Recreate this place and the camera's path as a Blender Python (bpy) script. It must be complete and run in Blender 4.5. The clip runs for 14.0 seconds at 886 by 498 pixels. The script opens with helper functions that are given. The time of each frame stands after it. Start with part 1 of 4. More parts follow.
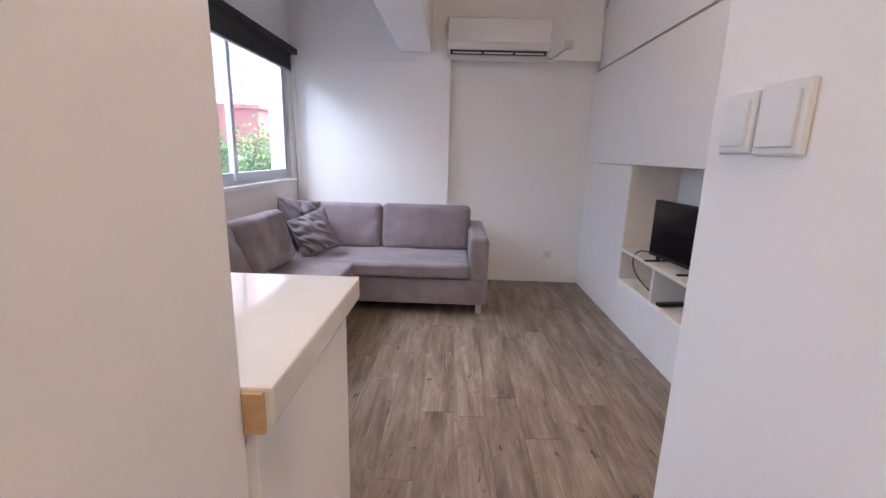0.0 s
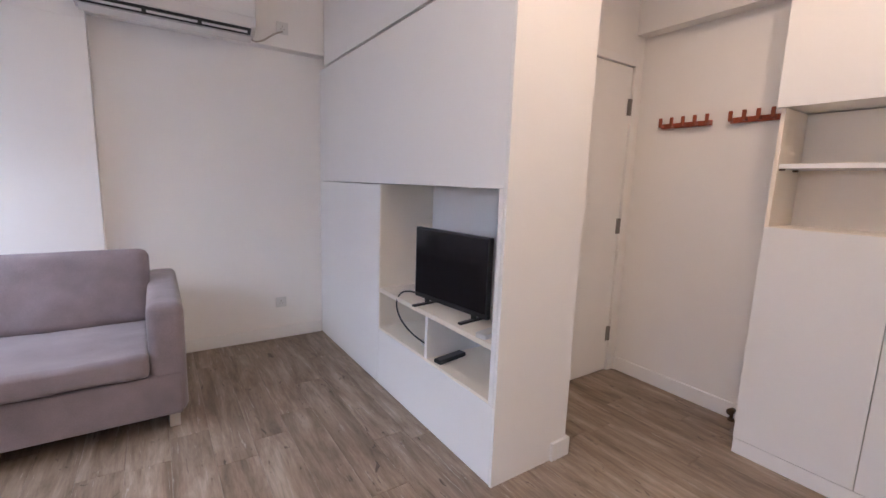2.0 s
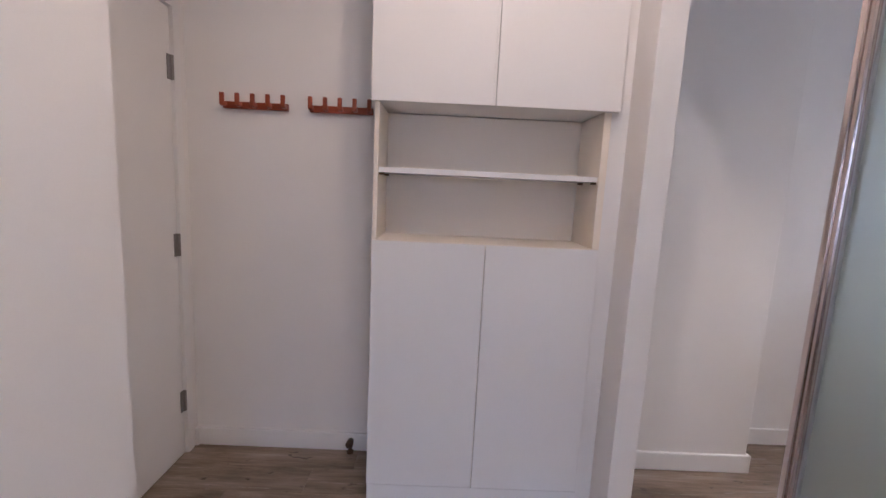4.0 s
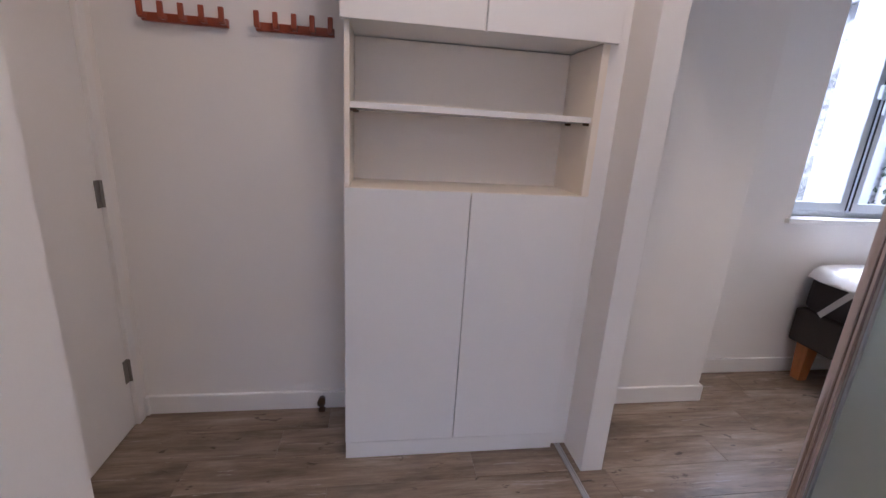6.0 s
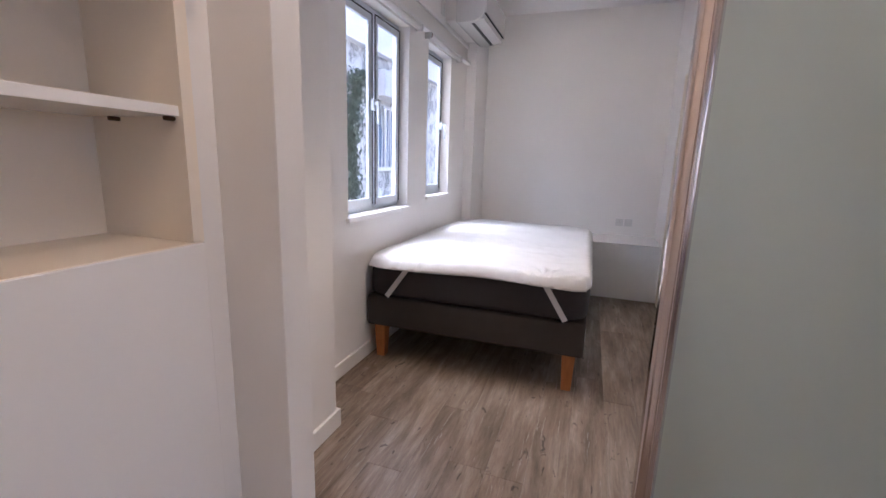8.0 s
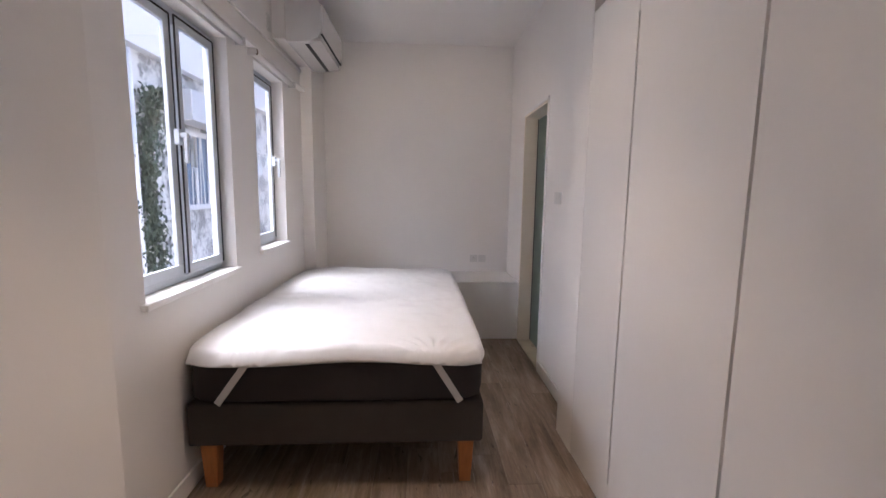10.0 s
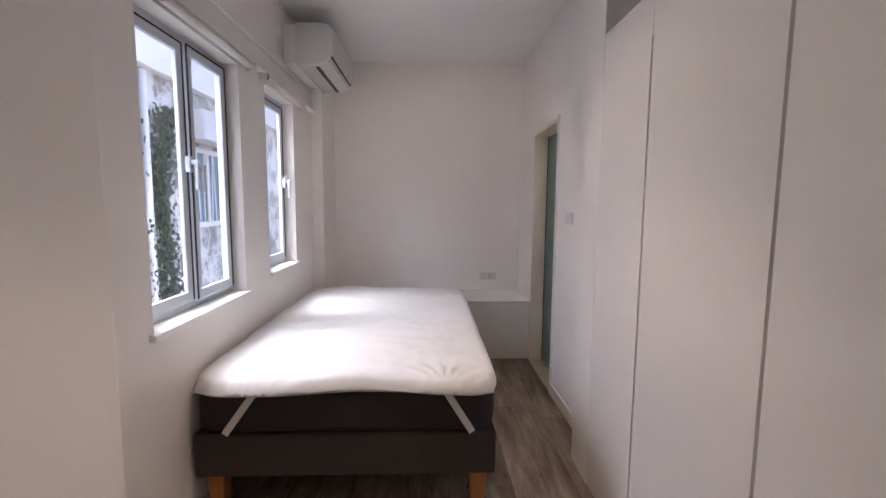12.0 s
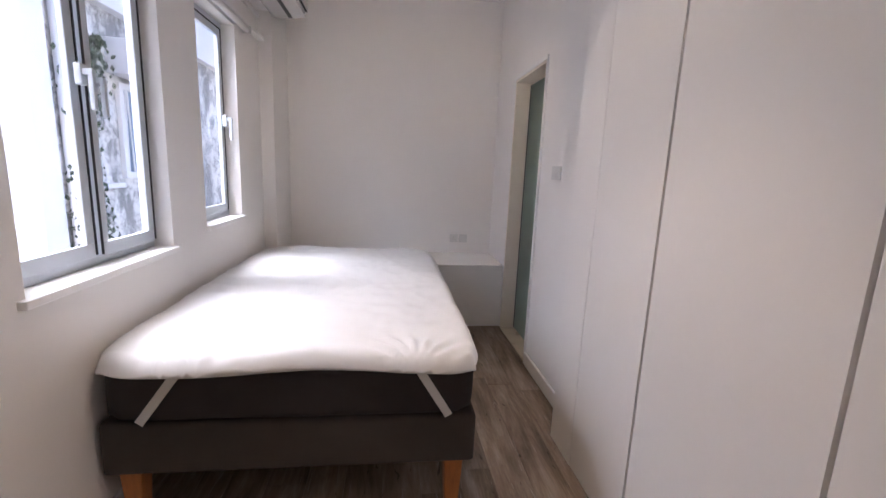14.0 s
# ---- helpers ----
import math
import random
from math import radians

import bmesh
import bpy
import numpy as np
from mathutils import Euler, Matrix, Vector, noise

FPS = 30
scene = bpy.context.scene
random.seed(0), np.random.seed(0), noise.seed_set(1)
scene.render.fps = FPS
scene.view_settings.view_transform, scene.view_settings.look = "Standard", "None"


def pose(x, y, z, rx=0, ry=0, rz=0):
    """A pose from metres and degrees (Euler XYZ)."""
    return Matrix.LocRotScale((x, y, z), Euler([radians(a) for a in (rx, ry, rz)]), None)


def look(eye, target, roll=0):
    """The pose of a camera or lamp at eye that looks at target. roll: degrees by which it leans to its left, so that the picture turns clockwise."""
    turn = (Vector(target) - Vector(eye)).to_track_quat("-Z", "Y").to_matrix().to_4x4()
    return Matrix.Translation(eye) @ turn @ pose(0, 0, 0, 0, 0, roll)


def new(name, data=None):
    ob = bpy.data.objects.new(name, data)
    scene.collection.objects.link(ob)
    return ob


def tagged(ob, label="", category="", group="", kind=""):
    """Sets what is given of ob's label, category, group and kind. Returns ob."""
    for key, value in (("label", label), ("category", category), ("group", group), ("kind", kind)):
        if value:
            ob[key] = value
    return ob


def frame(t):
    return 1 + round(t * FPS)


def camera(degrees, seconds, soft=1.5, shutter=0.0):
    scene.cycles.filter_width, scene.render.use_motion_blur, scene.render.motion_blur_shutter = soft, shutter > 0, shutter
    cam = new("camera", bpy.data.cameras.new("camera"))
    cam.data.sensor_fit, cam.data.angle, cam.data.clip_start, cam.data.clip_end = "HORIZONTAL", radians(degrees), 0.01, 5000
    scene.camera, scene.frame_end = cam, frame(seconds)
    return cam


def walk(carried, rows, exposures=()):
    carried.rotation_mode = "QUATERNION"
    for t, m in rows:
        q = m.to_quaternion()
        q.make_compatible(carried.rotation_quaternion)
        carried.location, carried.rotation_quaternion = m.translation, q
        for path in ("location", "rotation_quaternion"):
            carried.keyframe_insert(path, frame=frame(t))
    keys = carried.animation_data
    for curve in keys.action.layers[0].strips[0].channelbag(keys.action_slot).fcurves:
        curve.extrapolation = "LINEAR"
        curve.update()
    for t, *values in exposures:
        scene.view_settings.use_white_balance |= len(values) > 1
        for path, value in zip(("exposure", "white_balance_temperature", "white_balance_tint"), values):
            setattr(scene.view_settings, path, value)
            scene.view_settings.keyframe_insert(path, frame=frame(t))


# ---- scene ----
cam = camera(92.1, 14.0)
PATH = [
    (0, (0.369, 0.116, 1.391), (0.327, 2.068, 0.957), 1.6),
    (0.5, (0.391, 0.409, 1.403), (0.297, 2.364, 0.991), 1.0),
    (1, (0.435, 0.674, 1.393), (0.359, 2.623, 0.948), 0.4),
    (1.5, (0.477, 0.946, 1.372), (0.973, 2.857, 1.051), 1.2),
    (2, (0.597, 1.153, 1.363), (1.704, 2.791, 1.058), 2.0),
    (2.5, (0.789, 1.366, 1.38), (2.399, 2.518, 1.096), 1.6),
    (3, (0.972, 1.528, 1.397), (2.857, 2.122, 1.087), 2.7),
    (3.5, (1.127, 1.694, 1.394), (3.098, 1.75, 1.056), 2.6),
    (3.7, (1.218, 1.712, 1.409), (3.197, 1.72, 1.098), 2.7),
    (5.8, (1.442, 1.879, 1.47), (3.391, 1.636, 1.09), 3.5),
    (6, (1.47, 1.885, 1.433), (3.372, 1.585, 0.893), 3.5),
    (6.5, (1.607, 1.913, 1.384), (3.389, 1.154, 0.886), 3.2),
    (7, (1.822, 1.886, 1.377), (3.385, 0.693, 1.012), 3.0),
    (7.5, (2.053, 1.836, 1.391), (3.162, 0.221, 0.987), 3.3),
    (8, (2.226, 1.812, 1.407), (2.855, -0.045, 1.009), 1.8),
    (8.2, (2.272, 1.777, 1.404), (2.686, -0.151, 1.067), 2.8),
    (10.3, (2.522, 1.228, 1.558), (2.398, -0.755, 1.33), 0.5),
    (10.5, (2.519, 1.214, 1.579), (2.397, -0.778, 1.45), 0.0),
    (11, (2.506, 1.226, 1.612), (2.439, -0.768, 1.757), 0.7),
    (11.5, (2.509, 1.233, 1.621), (2.445, -0.763, 1.734), 0.7),
    (12, (2.522, 1.235, 1.592), (2.451, -0.754, 1.387), 0.4),
    (12.5, (2.525, 1.26, 1.481), (2.349, -0.574, 0.703), 3.1),
    (13, (2.523, 1.233, 1.435), (2.286, -0.471, 0.416), 3.2),
    (13.5, (2.551, 1.118, 1.435), (2.29, -0.613, 0.468), 3.8),
    (14, (2.558, 0.853, 1.486), (2.31, -1.099, 1.125), 2.4),
]
EXPOSURES = [(0.0, 3.1, 5600, 16), (0.5, 3.2, 5600, 16), (1.0, 2.75, 5800, 16), (1.5, 2.9, 5950, 16), (2.0, 3.3, 5600, 16),
             (2.5, 3.45, 5350, 16), (3.0, 3.4, 5200, 16), (3.5, 3.15, 5100, 16), (6.0, 2.75, 5050, 16), (6.5, 3.1, 5050, 16),
             (7.0, 2.9, 5250, 16), (8.0, 2.9, 5350, 16), (10.5, 2.6, 5800, 16), (12.0, 2.6, 5750, 16), (12.5, 2.7, 5550, 16),
             (13.0, 2.95, 5400, 16), (13.5, 3.0, 5300, 16), (14.0, 2.75, 5650, 16)]
walk(cam, [(t, look(eye, target, roll)) for t, eye, target, roll in PATH], EXPOSURES)

# ---- daylight: bright overcast sky and a wide, weak sun ----
world = bpy.data.worlds.new("overcast_sky")
scene.world = world
world.use_nodes = True
wn = world.node_tree.nodes
sky = wn.new("ShaderNodeTexSky")
sky.sky_type = "NISHITA"
sky.sun_disc = False
sky.sun_elevation = radians(65)
sky.sun_rotation = radians(82)
sky.air_density, sky.dust_density, sky.ozone_density = 1.0, 6.0, 0.6
wn["Background"].inputs["Strength"].default_value = 0.15
world.node_tree.links.new(sky.outputs[0], wn["Background"].inputs["Color"])
sun = new("sun", bpy.data.lights.new("sun", "SUN"))
sun.data.energy, sun.data.angle, sun.data.color = 0.55, radians(38), (1.0, 0.97, 0.93)
sun.matrix_world = look((12.0, 2.2, 26.0), (0, 0, 0))


def lamp(name, place, target, watts, colour, angle=110, size=0.05, blend=0.6):
    """A warm spot lamp. The entry, corridor and bathroom ones are unseen, without fittings."""
    data = bpy.data.lights.new(name, "SPOT")
    data.energy, data.color, data.spot_size, data.spot_blend, data.shadow_soft_size = watts, colour, radians(angle), blend, size
    ob = new(name, data)
    ob.matrix_world = look(place, target)
    return ob


def window_light(place, target, width, height, watts):
    """The open sky's light just outside a window, above its head."""
    data = bpy.data.lights.new("window_sky_light", "AREA")
    data.shape, data.size, data.size_y, data.energy, data.color = "RECTANGLE", width, height, watts, (0.93, 0.97, 1.0)
    ob = new("window_sky_light", data)
    ob.matrix_world = look(place, target)


window_light((-2.7, 3.60, 3.5), (0.3, 3.3, 0.3), 1.9, 1.6, 19)
window_light((-2.7, 1.45, 3.5), (0.3, 1.5, 0.3), 1.6, 1.6, 10)
window_light((4.9, -1.02, 3.35), (2.9, -1.02, 0.6), 0.5, 0.6, 3.6)
window_light((4.9, -2.22, 3.35), (2.9, -2.22, 0.6), 0.4, 0.6, 4.0)

WARM = (1.0, 0.75, 0.51)
CEIL = 3.15
# the third living spot is added, unseen, to brighten the window wall and sofa
LIVING_SPOTS = [((1.05, 1.55, 2.98), (0.6, 4.2, 0.4)), ((1.45, 1.55, 2.98), (3.1, 1.25, 1.3)), ((0.65, 1.55, 2.98), (-1.2, 2.5, 0.8))]
BED_SPOTS = [((2.555, -0.95, 2.93), (2.2, -0.2, 0.2)), ((2.56, -1.5, 2.93), (2.35, -3.5, 1.1)), ((2.55, -0.35, 2.93), (2.45, -0.3, 0.0))]
for (place, target), watts in zip(LIVING_SPOTS, (6.5, 5.2, 4.8)):
    lamp("spot_lamp", place, target, watts, WARM, 125 if target[0] > 3 else 130, 0.05, 0.9)
for (place, target), watts, angle in zip(BED_SPOTS, (4.8, 5.0, 12.0), (112, 112, 78)):
    lamp("spot_lamp", place, target, watts, WARM, angle, 0.03)
lamp("entry_lamp", (2.15, 1.55, 3.08), (2.25, 1.45, 0), 4.5, (1.0, 0.68, 0.42), 160, 0.06)
lamp("corridor_lamp", (0.5, -0.2, 3.08), (0.45, 0.0, 0), 6.5, WARM, 150, 0.06)
lamp("bathroom_lamp", (0.7, -2.6, 2.6), (0.8, -2.6, 0), 3, (1.0, 0.9, 0.78), 150, 0.06)


# ---- materials ----
def material(name, colour, rough=0.5, metal=0.0, vary=0.06, scale=6.0, fine=120.0, bump=0.05, stretch=(1, 1, 1), rand=0.0, coat=0.0, rough_vary=0.1):
    """A surface with colour varied at two scales, uneven gloss and fine relief."""
    m = bpy.data.materials.new(name)
    m.use_nodes = True
    n, l = m.node_tree.nodes, m.node_tree.links
    b = n["Principled BSDF"]
    tc = n.new("ShaderNodeTexCoord")
    mp = n.new("ShaderNodeMapping")
    mp.inputs["Scale"].default_value = stretch
    l.new(tc.outputs["Object"], mp.inputs["Vector"])
    big, small = n.new("ShaderNodeTexNoise"), n.new("ShaderNodeTexNoise")
    big.inputs["Scale"].default_value, small.inputs["Scale"].default_value = scale, fine
    big.inputs["Detail"].default_value, small.inputs["Detail"].default_value = 4, 3
    for node in (big, small):
        l.new(mp.outputs[0], node.inputs["Vector"])
    mix = n.new("ShaderNodeMath")
    mix.operation = "MULTIPLY_ADD"
    mix.inputs[1].default_value = 0.65
    half = n.new("ShaderNodeMath")
    half.operation = "MULTIPLY"
    half.inputs[1].default_value = 0.35
    l.new(small.outputs["Fac"], half.inputs[0])
    l.new(big.outputs["Fac"], mix.inputs[0])
    l.new(half.outputs[0], mix.inputs[2])
    ramp = n.new("ShaderNodeValToRGB")
    ramp.color_ramp.elements[0].position, ramp.color_ramp.elements[1].position = 0.3, 0.7
    ramp.color_ramp.elements[0].color = tuple(c * (1 - vary) for c in colour) + (1,)
    ramp.color_ramp.elements[1].color = tuple(min(1, c * (1 + vary)) for c in colour) + (1,)
    l.new(mix.outputs[0], ramp.inputs[0])
    out = ramp.outputs[0]
    if rand:
        info, hsv, rr = n.new("ShaderNodeObjectInfo"), n.new("ShaderNodeHueSaturation"), n.new("ShaderNodeMapRange")
        rr.inputs[3].default_value, rr.inputs[4].default_value = 1 - rand, 1 + rand
        l.new(info.outputs["Random"], rr.inputs[0])
        l.new(rr.outputs[0], hsv.inputs["Value"])
        l.new(out, hsv.inputs["Color"])
        out = hsv.outputs[0]
    l.new(out, b.inputs["Base Color"])
    rm = n.new("ShaderNodeMapRange")
    rm.inputs[3].default_value, rm.inputs[4].default_value = max(0.02, rough - rough_vary), min(1, rough + rough_vary)
    l.new(big.outputs["Fac"], rm.inputs[0])
    l.new(rm.outputs[0], b.inputs["Roughness"])
    b.inputs["Metallic"].default_value = metal
    b.inputs["Coat Weight"].default_value = coat
    b.inputs["Coat Roughness"].default_value = 0.15
    if bump:
        bp = n.new("ShaderNodeBump")
        bp.inputs["Strength"].default_value, bp.inputs["Distance"].default_value = bump, 0.01
        l.new(mix.outputs[0], bp.inputs["Height"])
        l.new(bp.outputs[0], b.inputs["Normal"])
    return m


PAINT = material("white_wall_paint", (0.86, 0.835, 0.81), 0.62, vary=0.02, scale=2.2, fine=260, bump=0.05)
CEILING_PAINT = material("ceiling_paint", (0.87, 0.855, 0.84), 0.8, vary=0.02, scale=1.5, fine=200, bump=0.04)
TRIM = material("white_gloss_trim", (0.86, 0.845, 0.83), 0.35, vary=0.02, scale=5, bump=0.02)
LAMINATE = material("white_laminate", (0.86, 0.84, 0.82), 0.17, vary=0.012, scale=1.2, fine=60, bump=0.006, rough_vary=0.05)
GROOVE = material("shadow_gap_grey", (0.40, 0.36, 0.32), 0.6, vary=0.05)
NICHE = material("cream_laminate", (0.86, 0.78, 0.67), 0.45, vary=0.015, scale=2, bump=0.01)
QUARTZ = material("white_quartz", (0.76, 0.725, 0.68), 0.03, vary=0.03, scale=20, fine=300, bump=0.0, rough_vary=0.01, coat=0.0)
BIRCH = material("raw_wood_edge", (0.55, 0.36, 0.19), 0.6, vary=0.15, scale=8, stretch=(1, 6, 6))
SUEDE = material("mauve_grey_suede", (0.225, 0.184, 0.196), 0.95, vary=0.24, scale=6, fine=240, bump=0.25)
# pillow cotton, also used for the shade sheets under the sofa's seat cushions
SUEDE_DARK = material("wrinkled_grey_cotton_and_gap_shade", (0.165, 0.137, 0.147), 0.95, vary=0.16, scale=9, fine=240, bump=0.3)
STEEL = material("brushed_steel", (0.62, 0.6, 0.58), 0.32, 1.0, vary=0.05, fine=300, bump=0.02)
HINGE = material("dull_steel_hinge", (0.27, 0.255, 0.24), 0.42, 0.8, vary=0.1)
DARK_STEEL = material("aged_bronze", (0.13, 0.09, 0.06), 0.4, 1.0, vary=0.2)
ALU = material("champagne_aluminium", (0.66, 0.56, 0.52), 0.17, 1.0, vary=0.02, scale=3, fine=200, bump=0.0, rough_vary=0.03)
ALU_GREY = material("grey_aluminium", (0.55, 0.56, 0.58), 0.38, 0.9, vary=0.05)
FRAME = material("pale_grey_window_frame", (0.60, 0.64, 0.69), 0.35, vary=0.03, bump=0.01)
GASKET = material("black_rubber", (0.02, 0.02, 0.022), 0.6)
BLACK = material("black_plastic", (0.014, 0.014, 0.016), 0.32, vary=0.1)
SCREEN = material("dark_glossy_screen", (0.008, 0.008, 0.010), 0.13, vary=0.02, bump=0, rough_vary=0.02)
PLASTIC = material("white_plastic", (0.70, 0.69, 0.67), 0.3, vary=0.01, bump=0.0)
AC_SHELL = material("glossy_white_shell", (0.70, 0.68, 0.665), 0.18, vary=0.01, bump=0, rough_vary=0.03)
BLACK_WOOD = material("black_stained_wood", (0.020, 0.018, 0.021), 0.24, vary=0.14, scale=5, fine=60, bump=0.02, stretch=(1, 9, 9), coat=0.6)
PINE = material("orange_pine", (0.42, 0.155, 0.045), 0.45, vary=0.2, scale=10, stretch=(6, 6, 1))
HOOK_WOOD = material("red_brown_wood", (0.30, 0.062, 0.025), 0.4, vary=0.2, scale=14)
TOPPER = material("white_quilted_cotton", (0.71, 0.70, 0.70), 0.9, vary=0.03, scale=5, fine=260, bump=0.12)
MATTRESS = material("charcoal_mattress_fabric", (0.030, 0.025, 0.028), 0.95, vary=0.15, scale=10, fine=320, bump=0.2)
BASE_FABRIC = material("dark_taupe_fabric", (0.050, 0.042, 0.039), 0.95, vary=0.15, scale=10, fine=380, bump=0.25)
ELASTIC = material("white_elastic", (0.62, 0.60, 0.59), 0.8, fine=300)
BLIND = material("charcoal_blind_cloth", (0.035, 0.034, 0.036), 0.8, vary=0.08, fine=400, bump=0.1)
BLIND_WHITE = material("white_blind_cloth", (0.75, 0.73, 0.71), 0.8, vary=0.03, fine=300)
COPPER = material("brushed_copper", (0.78, 0.42, 0.26), 0.25, 1.0, vary=0.06, fine=200)
STONE = material("cream_marble", (0.68, 0.60, 0.47), 0.3, vary=0.1, scale=7)
FACADE = material("white_facade", (0.60, 0.59, 0.58), 0.8, vary=0.06, scale=0.4, fine=6)
FACADE_PINK = material("pink_facade", (0.40, 0.27, 0.26), 0.8, vary=0.08, scale=0.3, fine=5)
FACADE_BLUE = material("blue_glass_facade", (0.13, 0.18, 0.25), 0.35, vary=0.1, scale=0.3, fine=5)
FACADE_GREY = material("grey_facade", (0.50, 0.50, 0.50), 0.8, vary=0.08, scale=0.4, fine=6)
DARK_PANE = material("grey_window_pane", (0.11, 0.125, 0.14), 0.15, vary=0.2, scale=0.6)
OLD_WALL = material("stained_old_render", (0.40, 0.39, 0.365), 0.9, vary=0.5, scale=3.2, fine=14, bump=0.3)
ramp = next(k for k in OLD_WALL.node_tree.nodes if k.type == "VALTORGB").color_ramp
ramp.elements[0].position, ramp.elements[1].position = 0.43, 0.56
ROOF_RED = material("red_roof", (0.36, 0.13, 0.13), 0.8, vary=0.1, scale=1)
ASPHALT = material("pale_street_concrete", (0.17, 0.165, 0.16), 0.9, vary=0.2, scale=0.6, fine=30)
BARK = material("bark", (0.10, 0.075, 0.055), 0.9, vary=0.3, scale=8, bump=0.4)
LEAF = material("green_leaves", (0.115, 0.24, 0.05), 0.6, vary=0.45, scale=1.6, fine=20)
IVY = material("dark_creeper", (0.055, 0.075, 0.040), 0.7, vary=0.5, scale=4, fine=30)


def wood_floor():
    """Weathered grey-brown vinyl planks; every plank has its own tone and grain."""
    m = bpy.data.materials.new("weathered_plank")
    m.use_nodes = True
    n, l = m.node_tree.nodes, m.node_tree.links
    b = n["Principled BSDF"]
    tc, info = n.new("ShaderNodeTexCoord"), n.new("ShaderNodeObjectInfo")
    shift = n.new("ShaderNodeVectorMath")
    shift.operation = "MULTIPLY_ADD"
    comb = n.new("ShaderNodeCombineXYZ")
    for k in range(3):
        l.new(info.outputs["Random"], comb.inputs[k])
    l.new(comb.outputs[0], shift.inputs[0])
    shift.inputs[1].default_value = (31.0, 57.0, 13.0)
    l.new(tc.outputs["Object"], shift.inputs[2])

    def noise_tex(scale, stretch, detail, rough=0.6, distort=0.0):
        mp, t = n.new("ShaderNodeMapping"), n.new("ShaderNodeTexNoise")
        mp.inputs["Scale"].default_value = stretch
        l.new(shift.outputs[0], mp.inputs["Vector"])
        l.new(mp.outputs[0], t.inputs["Vector"])
        t.inputs["Scale"].default_value, t.inputs["Detail"].default_value, t.inputs["Roughness"].default_value, t.inputs["Distortion"].default_value = scale, detail, rough, distort
        return t

    grain = noise_tex(20, (3.4, 0.17, 1), 6, 0.65, 0.35)
    cloud = noise_tex(5.0, (2.0, 0.30, 1), 7, 0.70, 0.35)
    streak = noise_tex(14, (3.8, 0.22, 1), 4, 0.6, 0.7)
    knot = noise_tex(11, (2.2, 0.8, 1), 3, 0.55, 0.8)

    def stops(tex, *pairs):
        ramp = n.new("ShaderNodeValToRGB")
        e = ramp.color_ramp.elements
        e[0].position, e[0].color = pairs[0][0], (*pairs[0][1], 1)
        e[1].position, e[1].color = pairs[-1][0], (*pairs[-1][1], 1)
        for pos, c in pairs[1:-1]:
            e.new(pos).color = (*c, 1)
        l.new(tex.outputs["Fac"], ramp.inputs[0])
        return ramp.outputs[0]

    def blend(mode, amount, a, c):
        mixer = n.new("ShaderNodeMixRGB")
        mixer.blend_type = mode
        for k, value in enumerate((amount, a, c)):
            if hasattr(value, "is_linked"):
                l.new(value, mixer.inputs[k])
            else:
                mixer.inputs[k].default_value = value
        return mixer.outputs[0]

    tone = stops(cloud, (0.32, (0.109, 0.070, 0.043)), (0.45, (0.203, 0.143, 0.095)), (0.56, (0.281, 0.211, 0.151)), (0.68, (0.390, 0.312, 0.237)))
    tone = blend("MULTIPLY", 0.6, tone, stops(grain, (0.30, (0.66, 0.64, 0.62)), (0.66, (1.18, 1.17, 1.16))))
    tone = blend("MIX", stops(streak, (0.64, (0, 0, 0)), (0.685, (0.85, 0.85, 0.85)), (0.72, (0, 0, 0))), tone, (0.40, 0.36, 0.32, 1))
    tone = blend("MULTIPLY", 0.85, tone, stops(knot, (0.29, (0.24, 0.21, 0.20)), (0.345, (1, 1, 1))))
    tone = blend("MULTIPLY", 0.6, tone, stops(streak, (0.27, (0.35, 0.33, 0.32)), (0.36, (1, 1, 1))))
    hsv, rr = n.new("ShaderNodeHueSaturation"), n.new("ShaderNodeMapRange")
    rr.inputs[3].default_value, rr.inputs[4].default_value = 0.93, 1.08
    l.new(info.outputs["Random"], rr.inputs[0])
    l.new(rr.outputs[0], hsv.inputs["Value"])
    l.new(tone, hsv.inputs["Color"])
    hsv.inputs["Saturation"].default_value = 0.86
    l.new(hsv.outputs[0], b.inputs["Base Color"])
    rg = n.new("ShaderNodeMapRange")
    rg.inputs[3].default_value, rg.inputs[4].default_value = 0.32, 0.50
    l.new(grain.outputs["Fac"], rg.inputs[0])
    l.new(rg.outputs[0], b.inputs["Roughness"])
    bp = n.new("ShaderNodeBump")
    bp.inputs["Strength"].default_value, bp.inputs["Distance"].default_value = 0.12, 0.004
    l.new(grain.outputs["Fac"], bp.inputs["Height"])
    l.new(bp.outputs[0], b.inputs["Normal"])
    return m


def glass(name, colour, rough, weight=1.0):
    m = bpy.data.materials.new(name)
    m.use_nodes = True
    b = m.node_tree.nodes["Principled BSDF"]
    b.inputs["Base Color"].default_value = (*colour, 1)
    b.inputs["Roughness"].default_value = rough
    b.inputs["Transmission Weight"].default_value = weight
    b.inputs["IOR"].default_value = 1.45
    return m


def glow(name, colour, strength):
    m = bpy.data.materials.new(name)
    m.use_nodes = True
    b = m.node_tree.nodes["Principled BSDF"]
    b.inputs["Emission Color"].default_value = (*colour, 1)
    b.inputs["Emission Strength"].default_value = strength
    return m


